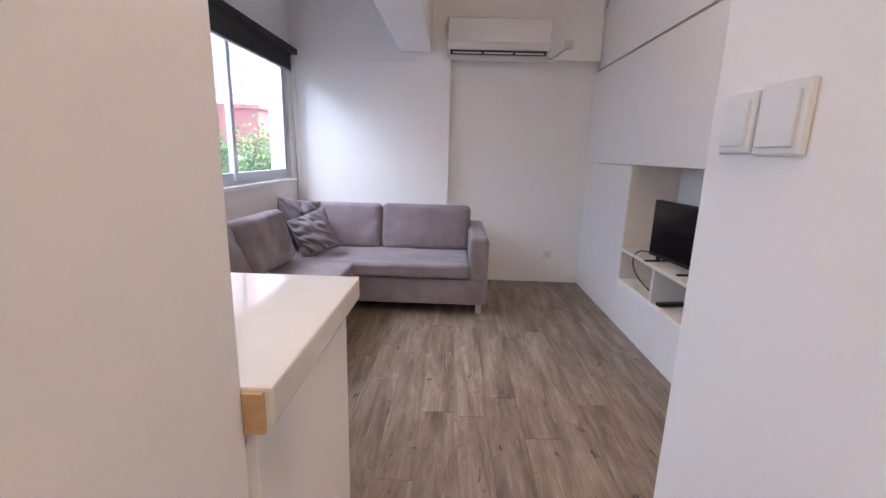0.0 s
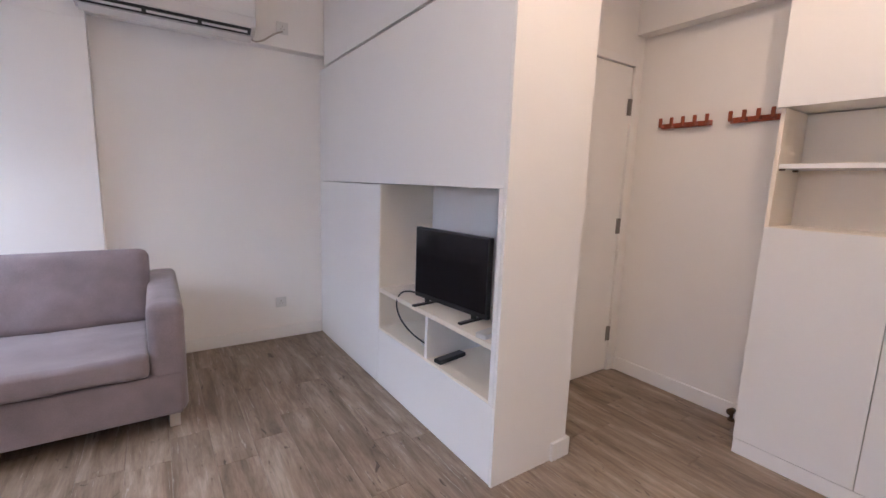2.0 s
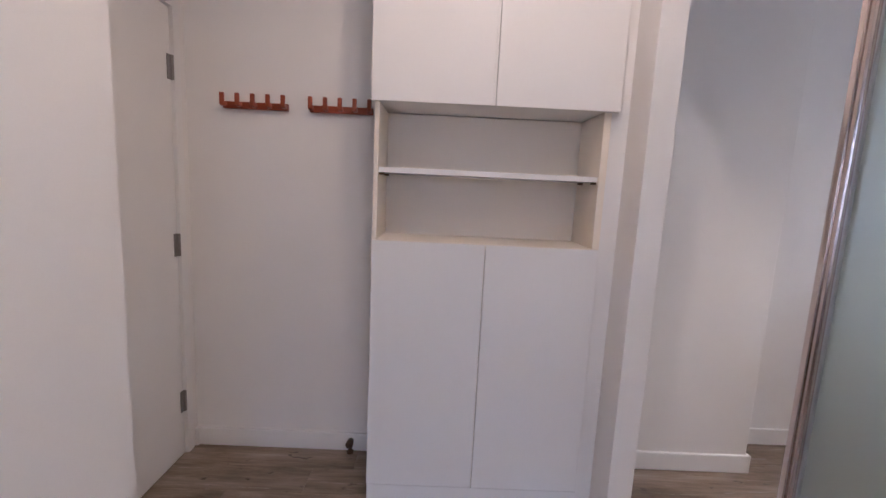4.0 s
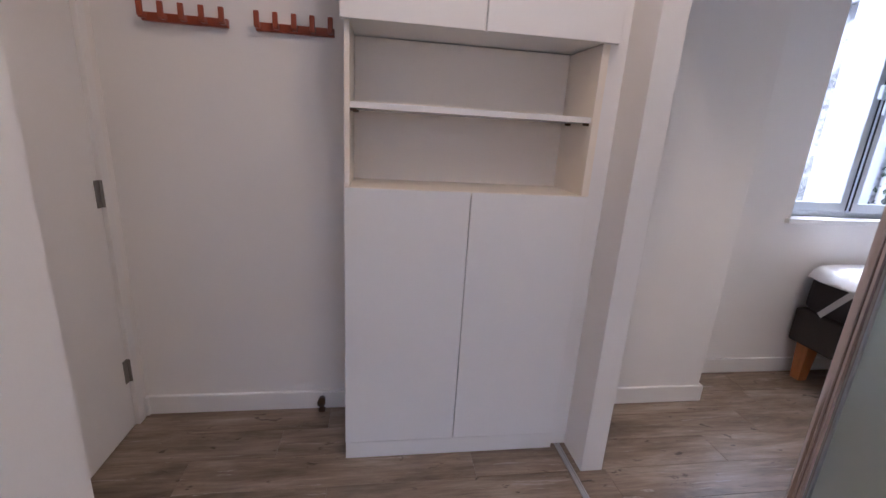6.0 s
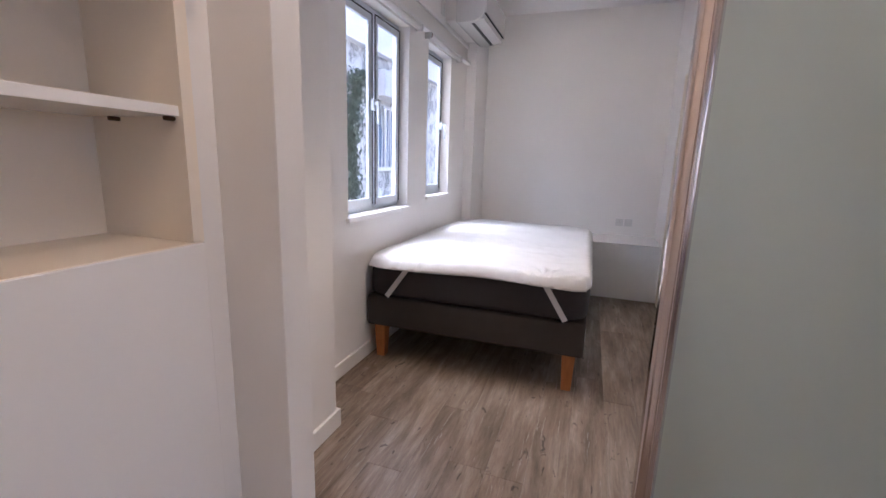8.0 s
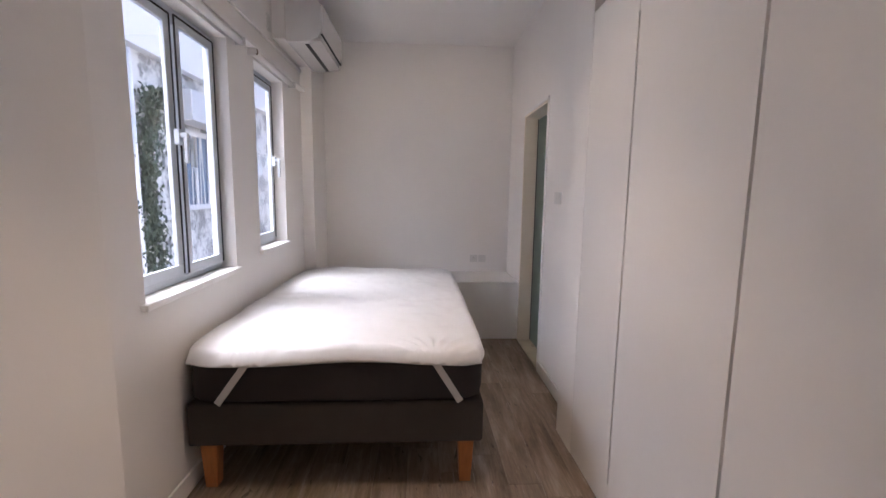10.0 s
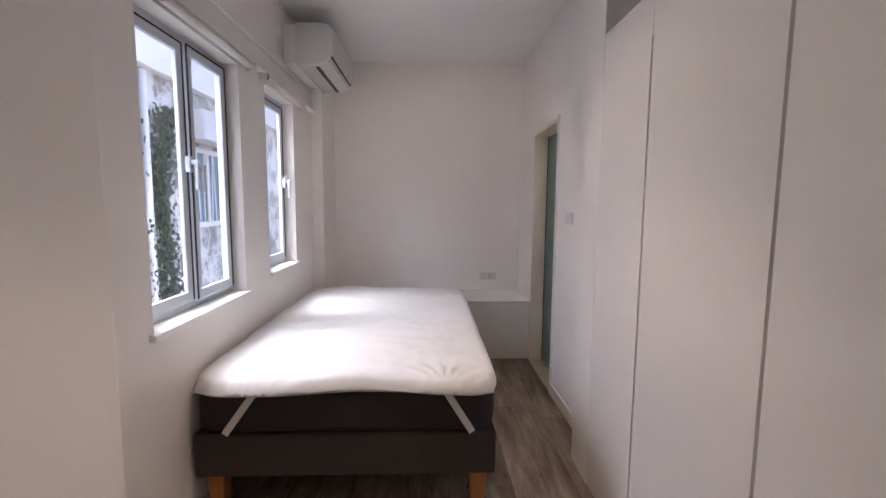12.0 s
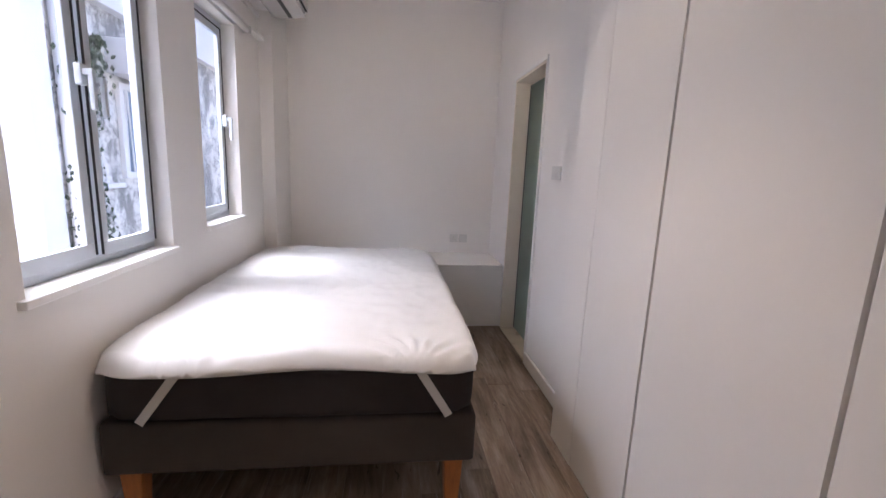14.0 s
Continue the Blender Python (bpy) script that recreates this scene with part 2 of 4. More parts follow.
for cloth in (SUEDE, SUEDE_DARK):
    cloth.node_tree.nodes["Principled BSDF"].inputs["Sheen Weight"].default_value = 0.35
    cloth.node_tree.nodes["Principled BSDF"].inputs["Sheen Roughness"].default_value = 0.4
LAMINATE.node_tree.nodes["Principled BSDF"].inputs["Specular IOR Level"].default_value = 0.18
FLOOR = wood_floor()
GREEN_GLASS = glass("dark_green_glass", (0.20, 0.28, 0.235), 0.3, 0.5)
PANE = glass("clear_glass", (1, 1, 1), 0.0)
FROSTED = glass("frosted_green_glass", (0.62, 0.68, 0.64), 0.50, 0.75)
BULB = glow("lamp_lens", (1.0, 0.85, 0.66), 6.0)


# ---- mesh helpers ----
def bx(bm, x0, x1, y0, y1, z0, z1, bevel=0.0, seg=2):
    """A box, its edges rounded."""
    made = bmesh.ops.create_cube(bm, size=1, matrix=Matrix.Translation(((x0 + x1) / 2, (y0 + y1) / 2, (z0 + z1) / 2)) @ Matrix.Diagonal((x1 - x0, y1 - y0, z1 - z0, 1)))
    if bevel:
        edges = list({e for v in made["verts"] for e in v.link_edges})
        bmesh.ops.bevel(bm, geom=edges, offset=bevel, segments=seg, profile=0.6, affect="EDGES")
    return bm


def box(*a, **k):
    return bx(bmesh.new(), *a, **k)


def rod(bm, p0, p1, r, r2=None, seg=16):
    """A cylinder or cone from p0 to p1."""
    p0, p1 = Vector(p0), Vector(p1)
    d = p1 - p0
    m = Matrix.Translation((p0 + p1) / 2) @ d.to_track_quat("Z", "Y").to_matrix().to_4x4()
    bmesh.ops.create_cone(bm, cap_ends=True, segments=seg, radius1=r, radius2=r if r2 is None else r2, depth=d.length, matrix=m)
    return bm


def tube(points, r, seg=8):
    """A round cable through points."""
    bm = bmesh.new()
    pts = [Vector(p) for p in points]
    for _ in range(2):
        fine = [pts[0]]
        for a, b in zip(pts, pts[1:]):
            fine += [a * 0.75 + b * 0.25, a * 0.25 + b * 0.75]
        pts = fine + [pts[-1]]
    rings = []
    for i, p in enumerate(pts):
        d = (pts[min(i + 1, len(pts) - 1)] - pts[max(i - 1, 0)]).normalized()
        q = d.to_track_quat("Z", "Y")
        rings.append([bm.verts.new(p + q @ Vector((math.cos(a) * r, math.sin(a) * r, 0))) for a in [2 * math.pi * k / seg for k in range(seg)]])
    for a, b in zip(rings, rings[1:]):
        for k in range(seg):
            bm.faces.new((a[k], a[(k + 1) % seg], b[(k + 1) % seg], b[k]))
    bm.faces.new(rings[0][::-1])
    bm.faces.new(rings[-1])
    return bm


def soft(size, m, n=12, p=5.0, bulge=0.0, axis=2, crease=0.0, seed=0.0, freq=5.0):
    """A padded block: a rounded box, fuller in the middle, with soft creases."""
    bm = bmesh.new()
    bmesh.ops.create_cube(bm, size=2)
    bmesh.ops.subdivide_edges(bm, edges=bm.edges[:], cuts=n, use_grid_fill=True)
    others = [k for k in range(3) if k != axis]
    for v in bm.verts:
        q = v.co.copy()
        top = max(abs(c) for c in q)
        norm = sum(abs(c) ** p for c in q) ** (1 / p)
        q *= top / norm
        fat = 1 + bulge * (1 - q[others[0]] ** 2) * (1 - q[others[1]] ** 2)
        q[axis] *= fat
        co = Vector((q.x * size[0] / 2, q.y * size[1] / 2, q.z * size[2] / 2))
        if crease:
            s = noise.noise(co * freq + Vector((seed, seed * 1.7, 0))) + 0.5 * noise.noise(co * freq * 2.6 + Vector((0, seed, seed)))
            co += co.normalized() * s * crease
        v.co = m @ co
    for f in bm.faces:
        f.smooth = True
    return bm


def slab(size, m, r=0.03, n=30, bulge=0.0, axis=2, crease=0.006, seed=0.0, freq=5.0):
    """An upholstered block with edges of one radius, slightly domed and dented."""
    bm = bmesh.new()
    bmesh.ops.create_cube(bm, size=2)
    bmesh.ops.subdivide_edges(bm, edges=bm.edges[:], cuts=n, use_grid_fill=True)
    half = Vector(size) / 2
    others = [k for k in range(3) if k != axis]
    for v in bm.verts:
        q = v.co.copy()
        for k in range(3):
            q[k] = math.copysign(1 - (1 - abs(q[k])) ** 1.5, q[k])
        co = Vector([q[k] * half[k] for k in range(3)])
        core = Vector([max(-half[k] + r, min(half[k] - r, co[k])) for k in range(3)])
        out = co - core
        if out.length > 1e-6:
            co = core + out.normalized() * r
        co[axis] *= 1 + bulge * (1 - q[others[0]] ** 2) * (1 - q[others[1]] ** 2)
        s = noise.noise(co * freq + Vector((seed, seed * 1.7, 0))) + 0.5 * noise.noise(co * freq * 2.6 + Vector((0, seed, seed)))
        co[axis] += math.copysign(1, co[axis]) * s * crease
        v.co = m @ co
    return smooth(bm)


def smooth(bm):
    for f in bm.faces:
        f.smooth = True
    return bm


ORIGIN = {}


def finish(name, bm, mat, at=(0, 0, 0), smooth_shade=False):
    if at != (0, 0, 0):
        bmesh.ops.translate(bm, verts=bm.verts[:], vec=-Vector(at))
    me = bpy.data.meshes.new(name)
    bm.normal_update()
    bm.to_mesh(me)
    bm.free()
    me.materials.append(mat)
    return me


def thing(name, at, label, category, group="", bm=None, mat=None):
    """A top-level thing at its base: an Empty, or one mesh where it has no parts."""
    ob = new(name, finish(name, bm, mat, tuple(at)) if bm else None)
    ob.location = at
    ORIGIN[ob] = tuple(at)
    return tagged(ob, label, category, group)


def part(name, bm, mat, parent, label=""):
    """One mesh under a thing or a part, built in world places."""
    ob = new(name, finish(name, bm, mat, ORIGIN[parent]))
    ob.parent = parent
    ORIGIN[ob] = ORIGIN[parent]
    return tagged(ob, label) if label else ob


def structure(name, bm, mat, label=""):
    return tagged(new(name, finish(name, bm, mat)), label, "", "", "structure")


# ---- the shell ----
WX, EX = -1.33, 3.68          # living window wall and bedroom window wall, inner faces
FAR, HEAD = 4.84, -3.68       # living far wall and bedroom head wall
SOFFIT = 2.34

base = structure("floor", box(WX - 0.25, EX + 0.25, -4.0, 5.1, -0.25, -0.009), GROOVE, "weathered grey-brown plank floor")
structure("ceiling", box(WX - 0.25, EX + 0.25, -4.0, 5.1, CEIL, CEIL + 0.2), CEILING_PAINT, "plain white painted ceiling")
# living window wall with two openings
b = bmesh.new()
W1, W2, WZ = (0.62, 2.31), (2.79, 4.62), (1.10, 2.37)
for y0, y1 in ((-1.6, W1[0]), (W1[1], W2[0]), (W2[1], 5.1)):
    bx(b, WX - 0.22, WX, y0, y1, -0.2, CEIL)
for y0, y1 in (W1, W2):
    bx(b, WX - 0.22, WX, y0, y1, -0.2, WZ[0])
    bx(b, WX - 0.22, WX, y0, y1, WZ[1], CEIL)
structure("wall_west", b, PAINT, "white painted wall with two windows")
b = box(WX, 3.9, FAR, 5.1, -0.2, CEIL)
structure("wall_north", b, PAINT, "white painted far wall of the living room")
# column and beam in front of the far wall, with a shallow panel
b = bmesh.new()
bx(b, -0.22, 0.30, 4.73, FAR, -0.2, SOFFIT)
bx(b, WX, -0.22, 4.745, FAR, -0.2, 2.29)
bx(b, WX, -0.22, 4.73, FAR, 2.29, SOFFIT)
bx(b, WX, 1.789, 4.73, FAR, SOFFIT, CEIL)
# thin raised beads, added to draw the faint shading lines round the panel
bx(b, -0.226, -0.218, 4.727, 4.7301, 0.3, 2.29, bevel=0.001, seg=1)
bx(b, WX, 0.30, 4.726, 4.7301, 2.286, 2.294, bevel=0.001, seg=1)
structure("column_wall", b, PAINT, "white column and beam on the far wall")
structure("ceiling_beam", box(-0.215, 0.105, 0.56, 4.73, 2.385, CEIL, bevel=0.004), PAINT, "white ceiling beam running to the column")
# kitchen block beside the corridor, corridor walls
structure("wall_kitchen", box(WX, 0.132, -1.6, 0.555, -0.2, CEIL, bevel=0.004), PAINT, "white painted wall end beside the bar counter")
structure("wall_corridor", box(0.856, 1.03, -1.6, 0.978, -0.2, CEIL, bevel=0.006), PAINT, "white painted wall with light switches")
structure("wall_south", box(-1.5, 1.03, -1.8, -1.6, -0.2, CEIL), PAINT)
# wall behind the media unit and the entry nook
structure("wall_media", bx(box(2.22, 2.280, 2.479, FAR, -0.2, CEIL), 1.789, 2.280, 2.464, 2.479, -0.2, CEIL), PAINT, "white painted wall end by the entry")
b = bmesh.new()
D0, D1, DT = 2.46, 3.37, 2.19
bx(b, 2.280, D0 - 0.05, 2.99, FAR, -0.2, CEIL)
bx(b, D1 + 0.05, 3.9, 2.99, FAR, -0.2, CEIL)
bx(b, D0 - 0.05, D1 + 0.05, 2.99, FAR, DT + 0.05, CEIL)
bx(b, D0 - 0.05, D1 + 0.05, 3.20, FAR, -0.2, DT + 0.05)
structure("wall_entry", b, PAINT, "white painted wall round the entry door")
structure("wall_hooks", box(3.46, 3.9, 0.84, 2.99, -0.2, CEIL), PAINT, "white painted wall behind the coat hooks")
structure("beam_entry", box(3.36, 3.46, 2.02, 2.99, 2.39, CEIL, bevel=0.004), PAINT)
structure("beam_hall", box(3.06, 3.46, 0.98, 2.02, 2.74, CEIL), PAINT)
# stub wall and pier beside the sliding door
structure("wall_stub", box(2.926, 3.46, 0.872, 0.974, -0.2, CEIL, bevel=0.003), PAINT, "white stub wall beside the sliding door")
structure("wall_pier", box(3.40, 3.9, 0.035, 0.84, -0.2, CEIL, bevel=0.004), PAINT, "white pier beside the bedroom window")
structure("door_header", box(1.03, 2.926, 0.87, 0.966, 2.42, CEIL), PAINT)
# bedroom window wall
B1, B2, BZ = (-1.50, -0.57), (-2.56, -1.92), (1.035, 2.435)
b = bmesh.new()
for y0, y1 in ((HEAD, B2[0]), (B2[1], B1[0]), (B1[1], 0.035)):
    bx(b, EX, EX + 0.145, y0, y1, -0.2, CEIL)
for y0, y1, z0 in ((*B1, BZ[0]), (*B2, BZ[0] + 0.05)):
    bx(b, EX, EX + 0.145, y0, y1, -0.2, z0)
    bx(b, EX, EX + 0.145, y0, y1, BZ[1], CEIL)
structure("wall_east", b, PAINT, "white painted bedroom wall with two windows")
structure("wall_head", box(0.0, 3.9, HEAD - 0.2, HEAD, -0.2, CEIL), PAINT, "white painted wall at the head of the bed")
structure("pilaster", box(3.57, EX, HEAD, -3.12, -0.2, CEIL, bevel=0.003), PAINT)
# wall after the wardrobe, with the bathroom doorway
structure("wall_wardrobe_end", box(1.03, 1.61, -1.30, -1.04, -0.2, CEIL, bevel=0.003), PAINT, "white painted pier beside the wardrobe")
structure("beam_wardrobe", box(1.03, 1.61, -1.04, 0.87, 2.86, CEIL), PAINT, "white painted beam above the wardrobe")
b = bmesh.new()
bx(b, 1.33, 1.47, -2.25, -1.30, -0.2, CEIL)
bx(b, 1.33, 1.47, -3.01, -2.25, 2.285, CEIL)
bx(b, 1.33, 1.47, HEAD, -3.01, -0.2, CEIL)
structure("wall_bathroom", b, PAINT, "white painted wall with the bathroom doorway")
structure("wall_bath_back", box(0.0, 0.1, HEAD, -1.3, -0.2, CEIL), NICHE)
structure("wall_bath_side", box(0.1, 1.33, -1.42, -1.3, -0.2, CEIL), NICHE)
structure("wall_back", box(1.03, 1.06, -1.04, 0.87, -0.2, CEIL), PAINT)


def skirting(x0, x1, y0, y1, h=0.1):
    b = box(x0, x1, y0, y1, 0.001, h, bevel=0.005, seg=2)
    structure("baseboard", b, TRIM, "white painted skirting board")


skirting(0.315, 1.78, FAR - 0.018, FAR - 0.001)
skirting(3.442, 3.459, 2.04, 2.988)
skirting(3.43, 3.459, 2.972, 2.989)
skirting(3.382, 3.399, 0.02, 0.838)
skirting(3.382, EX, 0.018, 0.034)
skirting(3.662, 3.679, -3.1, 0.016)
skirting(2.17, 2.298, 2.446, 2.463)
skirting(2.281, 2.298, 2.464, 2.988)
skirting(1.471, 1.488, -2.23, -1.302)
skirting(WX + 0.001, WX + 0.018, 1.05, 4.70)


# ---- windows ----
def window(name, x, y0, y1, z0, z1, splits, side, handles, label, bar=0.045, depth=0.06, gasket=True):
    """A framed window in a wall of constant x. splits: the sashes' y ranges. side: +1 where the room lies at larger x."""
    w = tagged(new(name), label, "window", "", "structure")
    w.location = (x, y0, z0)
    ORIGIN[w] = (x, y0, z0)
    b = bmesh.new()
    for a in ((y0, y1, z0, z0 + bar), (y0, y1, z1 - bar, z1), (y0, y0 + bar, z0 + bar, z1 - bar), (y1 - bar, y1, z0 + bar, z1 - bar)):
        bx(b, x - depth / 2, x + depth / 2, *a, bevel=0.003)
    part("window_frame", b, FRAME, w)
    for k, (a, c) in enumerate(splits):
        xs = x + side * (0.012 + (0.018 if k % 2 else 0.0))
        b = bmesh.new()
        t = 0.048
        thick = 0.022 if side > 0 else 0.013
        for q in ((a, c, z0 + bar - 0.01, z0 + bar + t), (a, c, z1 - bar - t, z1 - bar + 0.01), (a, a + t, z0 + bar + t, z1 - bar - t), (c - t, c, z0 + bar + t, z1 - bar - t)):
            bx(b, xs - thick, xs + thick, *q, bevel=0.004)
        s = part("sash", b, FRAME, w)
        p = part("pane", box(xs - 0.004, xs + 0.004, a + t - 0.006, c - t + 0.006, z0 + bar + t - 0.006, z1 - bar - t + 0.006), PANE, s)
        p.visible_shadow = False
        if gasket:
            b = bmesh.new()
            g = side * (thick + 0.0015)
            for q in ((a - 0.004, a + 0.004, z0 + bar, z1 - bar), (c - 0.004, c + 0.004, z0 + bar, z1 - bar), (a, c, z1 - bar - 0.004, z1 - bar + 0.004)):
                bx(b, xs + g - 0.003, xs + g + 0.003, *q)
            part("gasket", b, GASKET, s, "black rubber seal")
    for y, z in handles:
        b = bmesh.new()
        xh = x + side * 0.05
        bx(b, xh - 0.015, xh + 0.012, y - 0.018, y + 0.018, z - 0.05, z + 0.03, bevel=0.006)
        bx(b, xh, xh + side * 0.04 + 0.012, y - 0.011, y + 0.011, z - 0.012, z + 0.012, bevel=0.004) if side > 0 else bx(b, xh - 0.05, xh, y - 0.011, y + 0.011, z - 0.012, z + 0.012, bevel=0.004)
        xt = xh + side * 0.04
        bx(b, xt - 0.009, xt + 0.009, y - 0.010, y + 0.010, z - 0.14, z + 0.012, bevel=0.005)
        part("handle", b, FRAME, w, "white lever handle")
    return w


def sill(x0, x1, y0, y1, z):
    structure("window_sill", box(x0, x1, y0, y1, z - 0.03, z, bevel=0.006), TRIM, "white painted window sill")


window("window_1", WX - 0.08, *W1, WZ[0] + 0.002, 2.37, [(0.66, 1.50), (1.44, 2.27)], 1, [], "white aluminium sliding window with two sashes", bar=0.05, gasket=False)
window("window_2", WX - 0.08, *W2, WZ[0] + 0.002, 2.37, [(2.84, 3.56), (3.49, 4.57)], 1, [], "white aluminium sliding window with two sashes", bar=0.05, gasket=False)
sill(WX - 0.05, WX + 0.035, W1[0] - 0.04, W1[1] + 0.07, WZ[0] + 0.004)
sill(WX - 0.05, WX + 0.035, W2[0] - 0.05, W2[1] + 0.045, WZ[0] + 0.004)
window("window_3", EX + 0.11, *B1, BZ[0] + 0.004, BZ[1], [(-1.045, -0.61), (-1.46, -1.055)], -1, [(-1.02, 1.80), (-1.085, 1.78)], "white aluminium casement window with two sashes", depth=0.035)
window("window_4", EX + 0.11, *B2, BZ[0] + 0.054, BZ[1], [(-2.52, -1.96)], -1, [(-2.47, 1.78)], "narrow white aluminium casement window", depth=0.035)
sill(EX - 0.03, EX + 0.085, B1[0] - 0.01, B1[1] + 0.035, BZ[0] + 0.006)
sill(EX - 0.03, EX + 0.085, B2[0] - 0.01, B2[1] + 0.02, BZ[0] + 0.056)

# dark roller blind in the living room
bl = thing("roller_blind", (-1.28, 2.72, 2.15), "charcoal roller blind pulled a little way down", "blind")
part("cassette", box(WX + 0.002, -1.235, 2.70, 4.655, 2.315, 2.368, bevel=0.006), BLIND, bl)
part("cloth", box(-1.292, -1.286, 2.72, 4.60, 2.155, 2.318), BLIND, bl)
part("bottom_bar", box(-1.298, -1.280, 2.72, 4.60, 2.140, 2.156, bevel=0.004), ALU_GREY, bl, "pale grey bottom bar")
part("cord", tube([(-1.27, 4.63, 2.33), (-1.275, 4.635, 1.8), (-1.27, 4.64, 1.3), (-1.265, 4.645, 1.13), (-1.255, 4.675, 1.10), (-1.255, 4.69, 1.16), (-1.262, 4.66, 1.5), (-1.27, 4.65, 2.33)], 0.005), NICHE, bl, "cream beaded cord")


# ---- living room: media unit ----
mu = thing("media_unit", (1.789, 3.6, 0), "white built-in media wall with an open television niche", "media unit")
MX = 1.789
part("lower_panel", box(MX, MX + 0.42, 2.481, 3.655, 0.004, 0.385, bevel=0.002), LAMINATE, mu)
part("door", box(MX, MX + 0.42, 3.660, FAR - 0.003, 0.004, 1.342, bevel=0.002), LAMINATE, mu)
part("upper_door", box(MX, MX + 0.42, 2.481, FAR - 0.003, 1.348, 2.243, bevel=0.002), LAMINATE, mu)
part("top_door", box(MX, MX + 0.42, 2.481, 4.728, 2.262, 2.815, bevel=0.002), LAMINATE, mu)
part("handle_gap", box(MX + 0.02, MX + 0.40, 2.486, 4.72, 2.244, 2.261), GROOVE, mu, "dark handle groove")
part("cornice", box(MX + 0.02, MX + 0.42, 2.49, 4.72, 2.816, CEIL - 0.003), LAMINATE, mu)
part("side_panel", box(MX, MX + 0.42, 2.482, 2.513, 0.386, 1.347, bevel=0.002), LAMINATE, mu)
part("niche_back", box(MX + 0.40, MX + 0.42, 2.514, 3.655, 0.386, 1.347), LAMINATE, mu)
part("niche_side", box(MX + 0.004, MX + 0.399, 3.650, 3.659, 0.386, 1.342), NICHE, mu)
part("niche_floor", box(MX + 0.002, MX + 0.399, 2.514, 3.649, 0.386, 0.400, bevel=0.001), NICHE, mu)
part("shelf", box(MX + 0.002, MX + 0.399, 2.514, 3.649, 0.640, 0.666, bevel=0.002), NICHE, mu)
part("divider", box(MX + 0.004, MX + 0.399, 3.048, 3.074, 0.401, 0.639, bevel=0.002), LAMINATE, mu)

tv = thing("television", (1.89, 3.0, 0.666), "black flat television on two feet in the niche", "television")
TM = Matrix.Translation((1.895, 2.998, 0.905)) @ Matrix.Rotation(math.atan2(0.07, 0.55), 4, "Z")


def placed(bm, m):
    bmesh.ops.transform(bm, matrix=m, verts=bm.verts[:])
    return bm


part("bezel", placed(box(-0.012, 0.018, -0.29, 0.29, -0.205, 0.205, bevel=0.005), TM), BLACK, tv)
part("screen", placed(box(-0.0135, -0.0125, -0.280, 0.280, -0.178, 0.195), TM), SCREEN, tv, "dark glossy screen")
part("back_housing", placed(box(0.018, 0.055, -0.22, 0.22, -0.18, 0.09, bevel=0.012), TM), BLACK, tv)
for s in (-0.19, 0.19):
    b = placed(box(-0.10, 0.09, s - 0.012, s + 0.012, -0.238, -0.226, bevel=0.004), TM)
    c = placed(box(-0.008, 0.012, s - 0.01, s + 0.01, -0.23, -0.2), TM)
    me = bpy.data.meshes.new("tmp")
    c.to_mesh(me)
    b.from_mesh(me)
    c.free()
    part("foot", b, BLACK, tv)
thing("tv_cable", (1.84, 3.3, 0.666), "thin black cable hanging from the television", "cable", bm=tube([(1.90, 3.22, 0.70), (1.86, 3.33, 0.71), (1.815, 3.40, 0.70), (1.783, 3.41, 0.62), (1.80, 3.36, 0.52), (1.85, 3.26, 0.44), (1.90, 3.16, 0.408)], 0.005), mat=BLACK)
thing("white_cable", (1.9, 3.2, 0.40), "loosely coiled pale cable with a plug", "cable", bm=tube([(1.90, 3.15, 0.406), (1.86, 3.22, 0.41), (1.92, 3.30, 0.408), (1.98, 3.24, 0.43), (1.94, 3.16, 0.408), (2.0, 3.12, 0.408), (2.04, 3.22, 0.408)], 0.005), mat=PLASTIC)
rc = thing("remote_control", (1.86, 2.93, 0.40), "black remote control lying in the niche", "remote control", bm=placed(box(-0.026, 0.026, -0.10, 0.10, 0.0005, 0.024, bevel=0.006), Matrix.Translation((1.905, 2.98, 0.4)) @ Matrix.Rotation(radians(-80), 4, "Z")), mat=BLACK)
thing("power_adapter", (1.85, 2.57, 0.667), "small white adapter on the niche shelf", "adapter", bm=placed(box(-0.03, 0.03, -0.055, 0.055, 0.001, 0.026, bevel=0.006), Matrix.Translation((1.845, 2.605, 0.666)) @ Matrix.Rotation(radians(-78), 4, "Z")), mat=PLASTIC)


# ---- sofa ----
sofa = thing("corner_sofa", (-0.4, 3.6, 0), "mauve-grey suede corner sofa with a chaise", "sofa")


def at(x, y, z, rx=0, ry=0, rz=0):
    return pose(x, y, z, rx, ry, rz)


part("base", smooth(box(-0.52, 0.66, 3.655, 4.70, 0.11, 0.338, bevel=0.012, seg=3)), SUEDE, sofa)
part("chaise_base", smooth(box(-1.31, -0.515, 2.385, 4.70, 0.11, 0.338, bevel=0.012, seg=3)), SUEDE, sofa)
# dark sheets in the seams paint the shade under the seat cushions
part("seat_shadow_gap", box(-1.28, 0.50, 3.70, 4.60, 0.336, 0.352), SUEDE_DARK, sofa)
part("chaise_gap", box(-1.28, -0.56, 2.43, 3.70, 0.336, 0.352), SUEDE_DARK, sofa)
part("back_frame", smooth(box(-1.31, 0.56, 4.50, 4.715, 0.30, 0.70, bevel=0.04, seg=4)), SUEDE, sofa)
part("chaise_back", smooth(box(-1.325, -1.20, 2.42, 4.60, 0.30, 0.62, bevel=0.04, seg=4)), SUEDE, sofa)
part("armrest", slab((0.165, 1.05, 0.60), at(0.605, 4.185, 0.405), 0.045, 20, 0.0, 2, 0.004, 3), SUEDE, sofa)
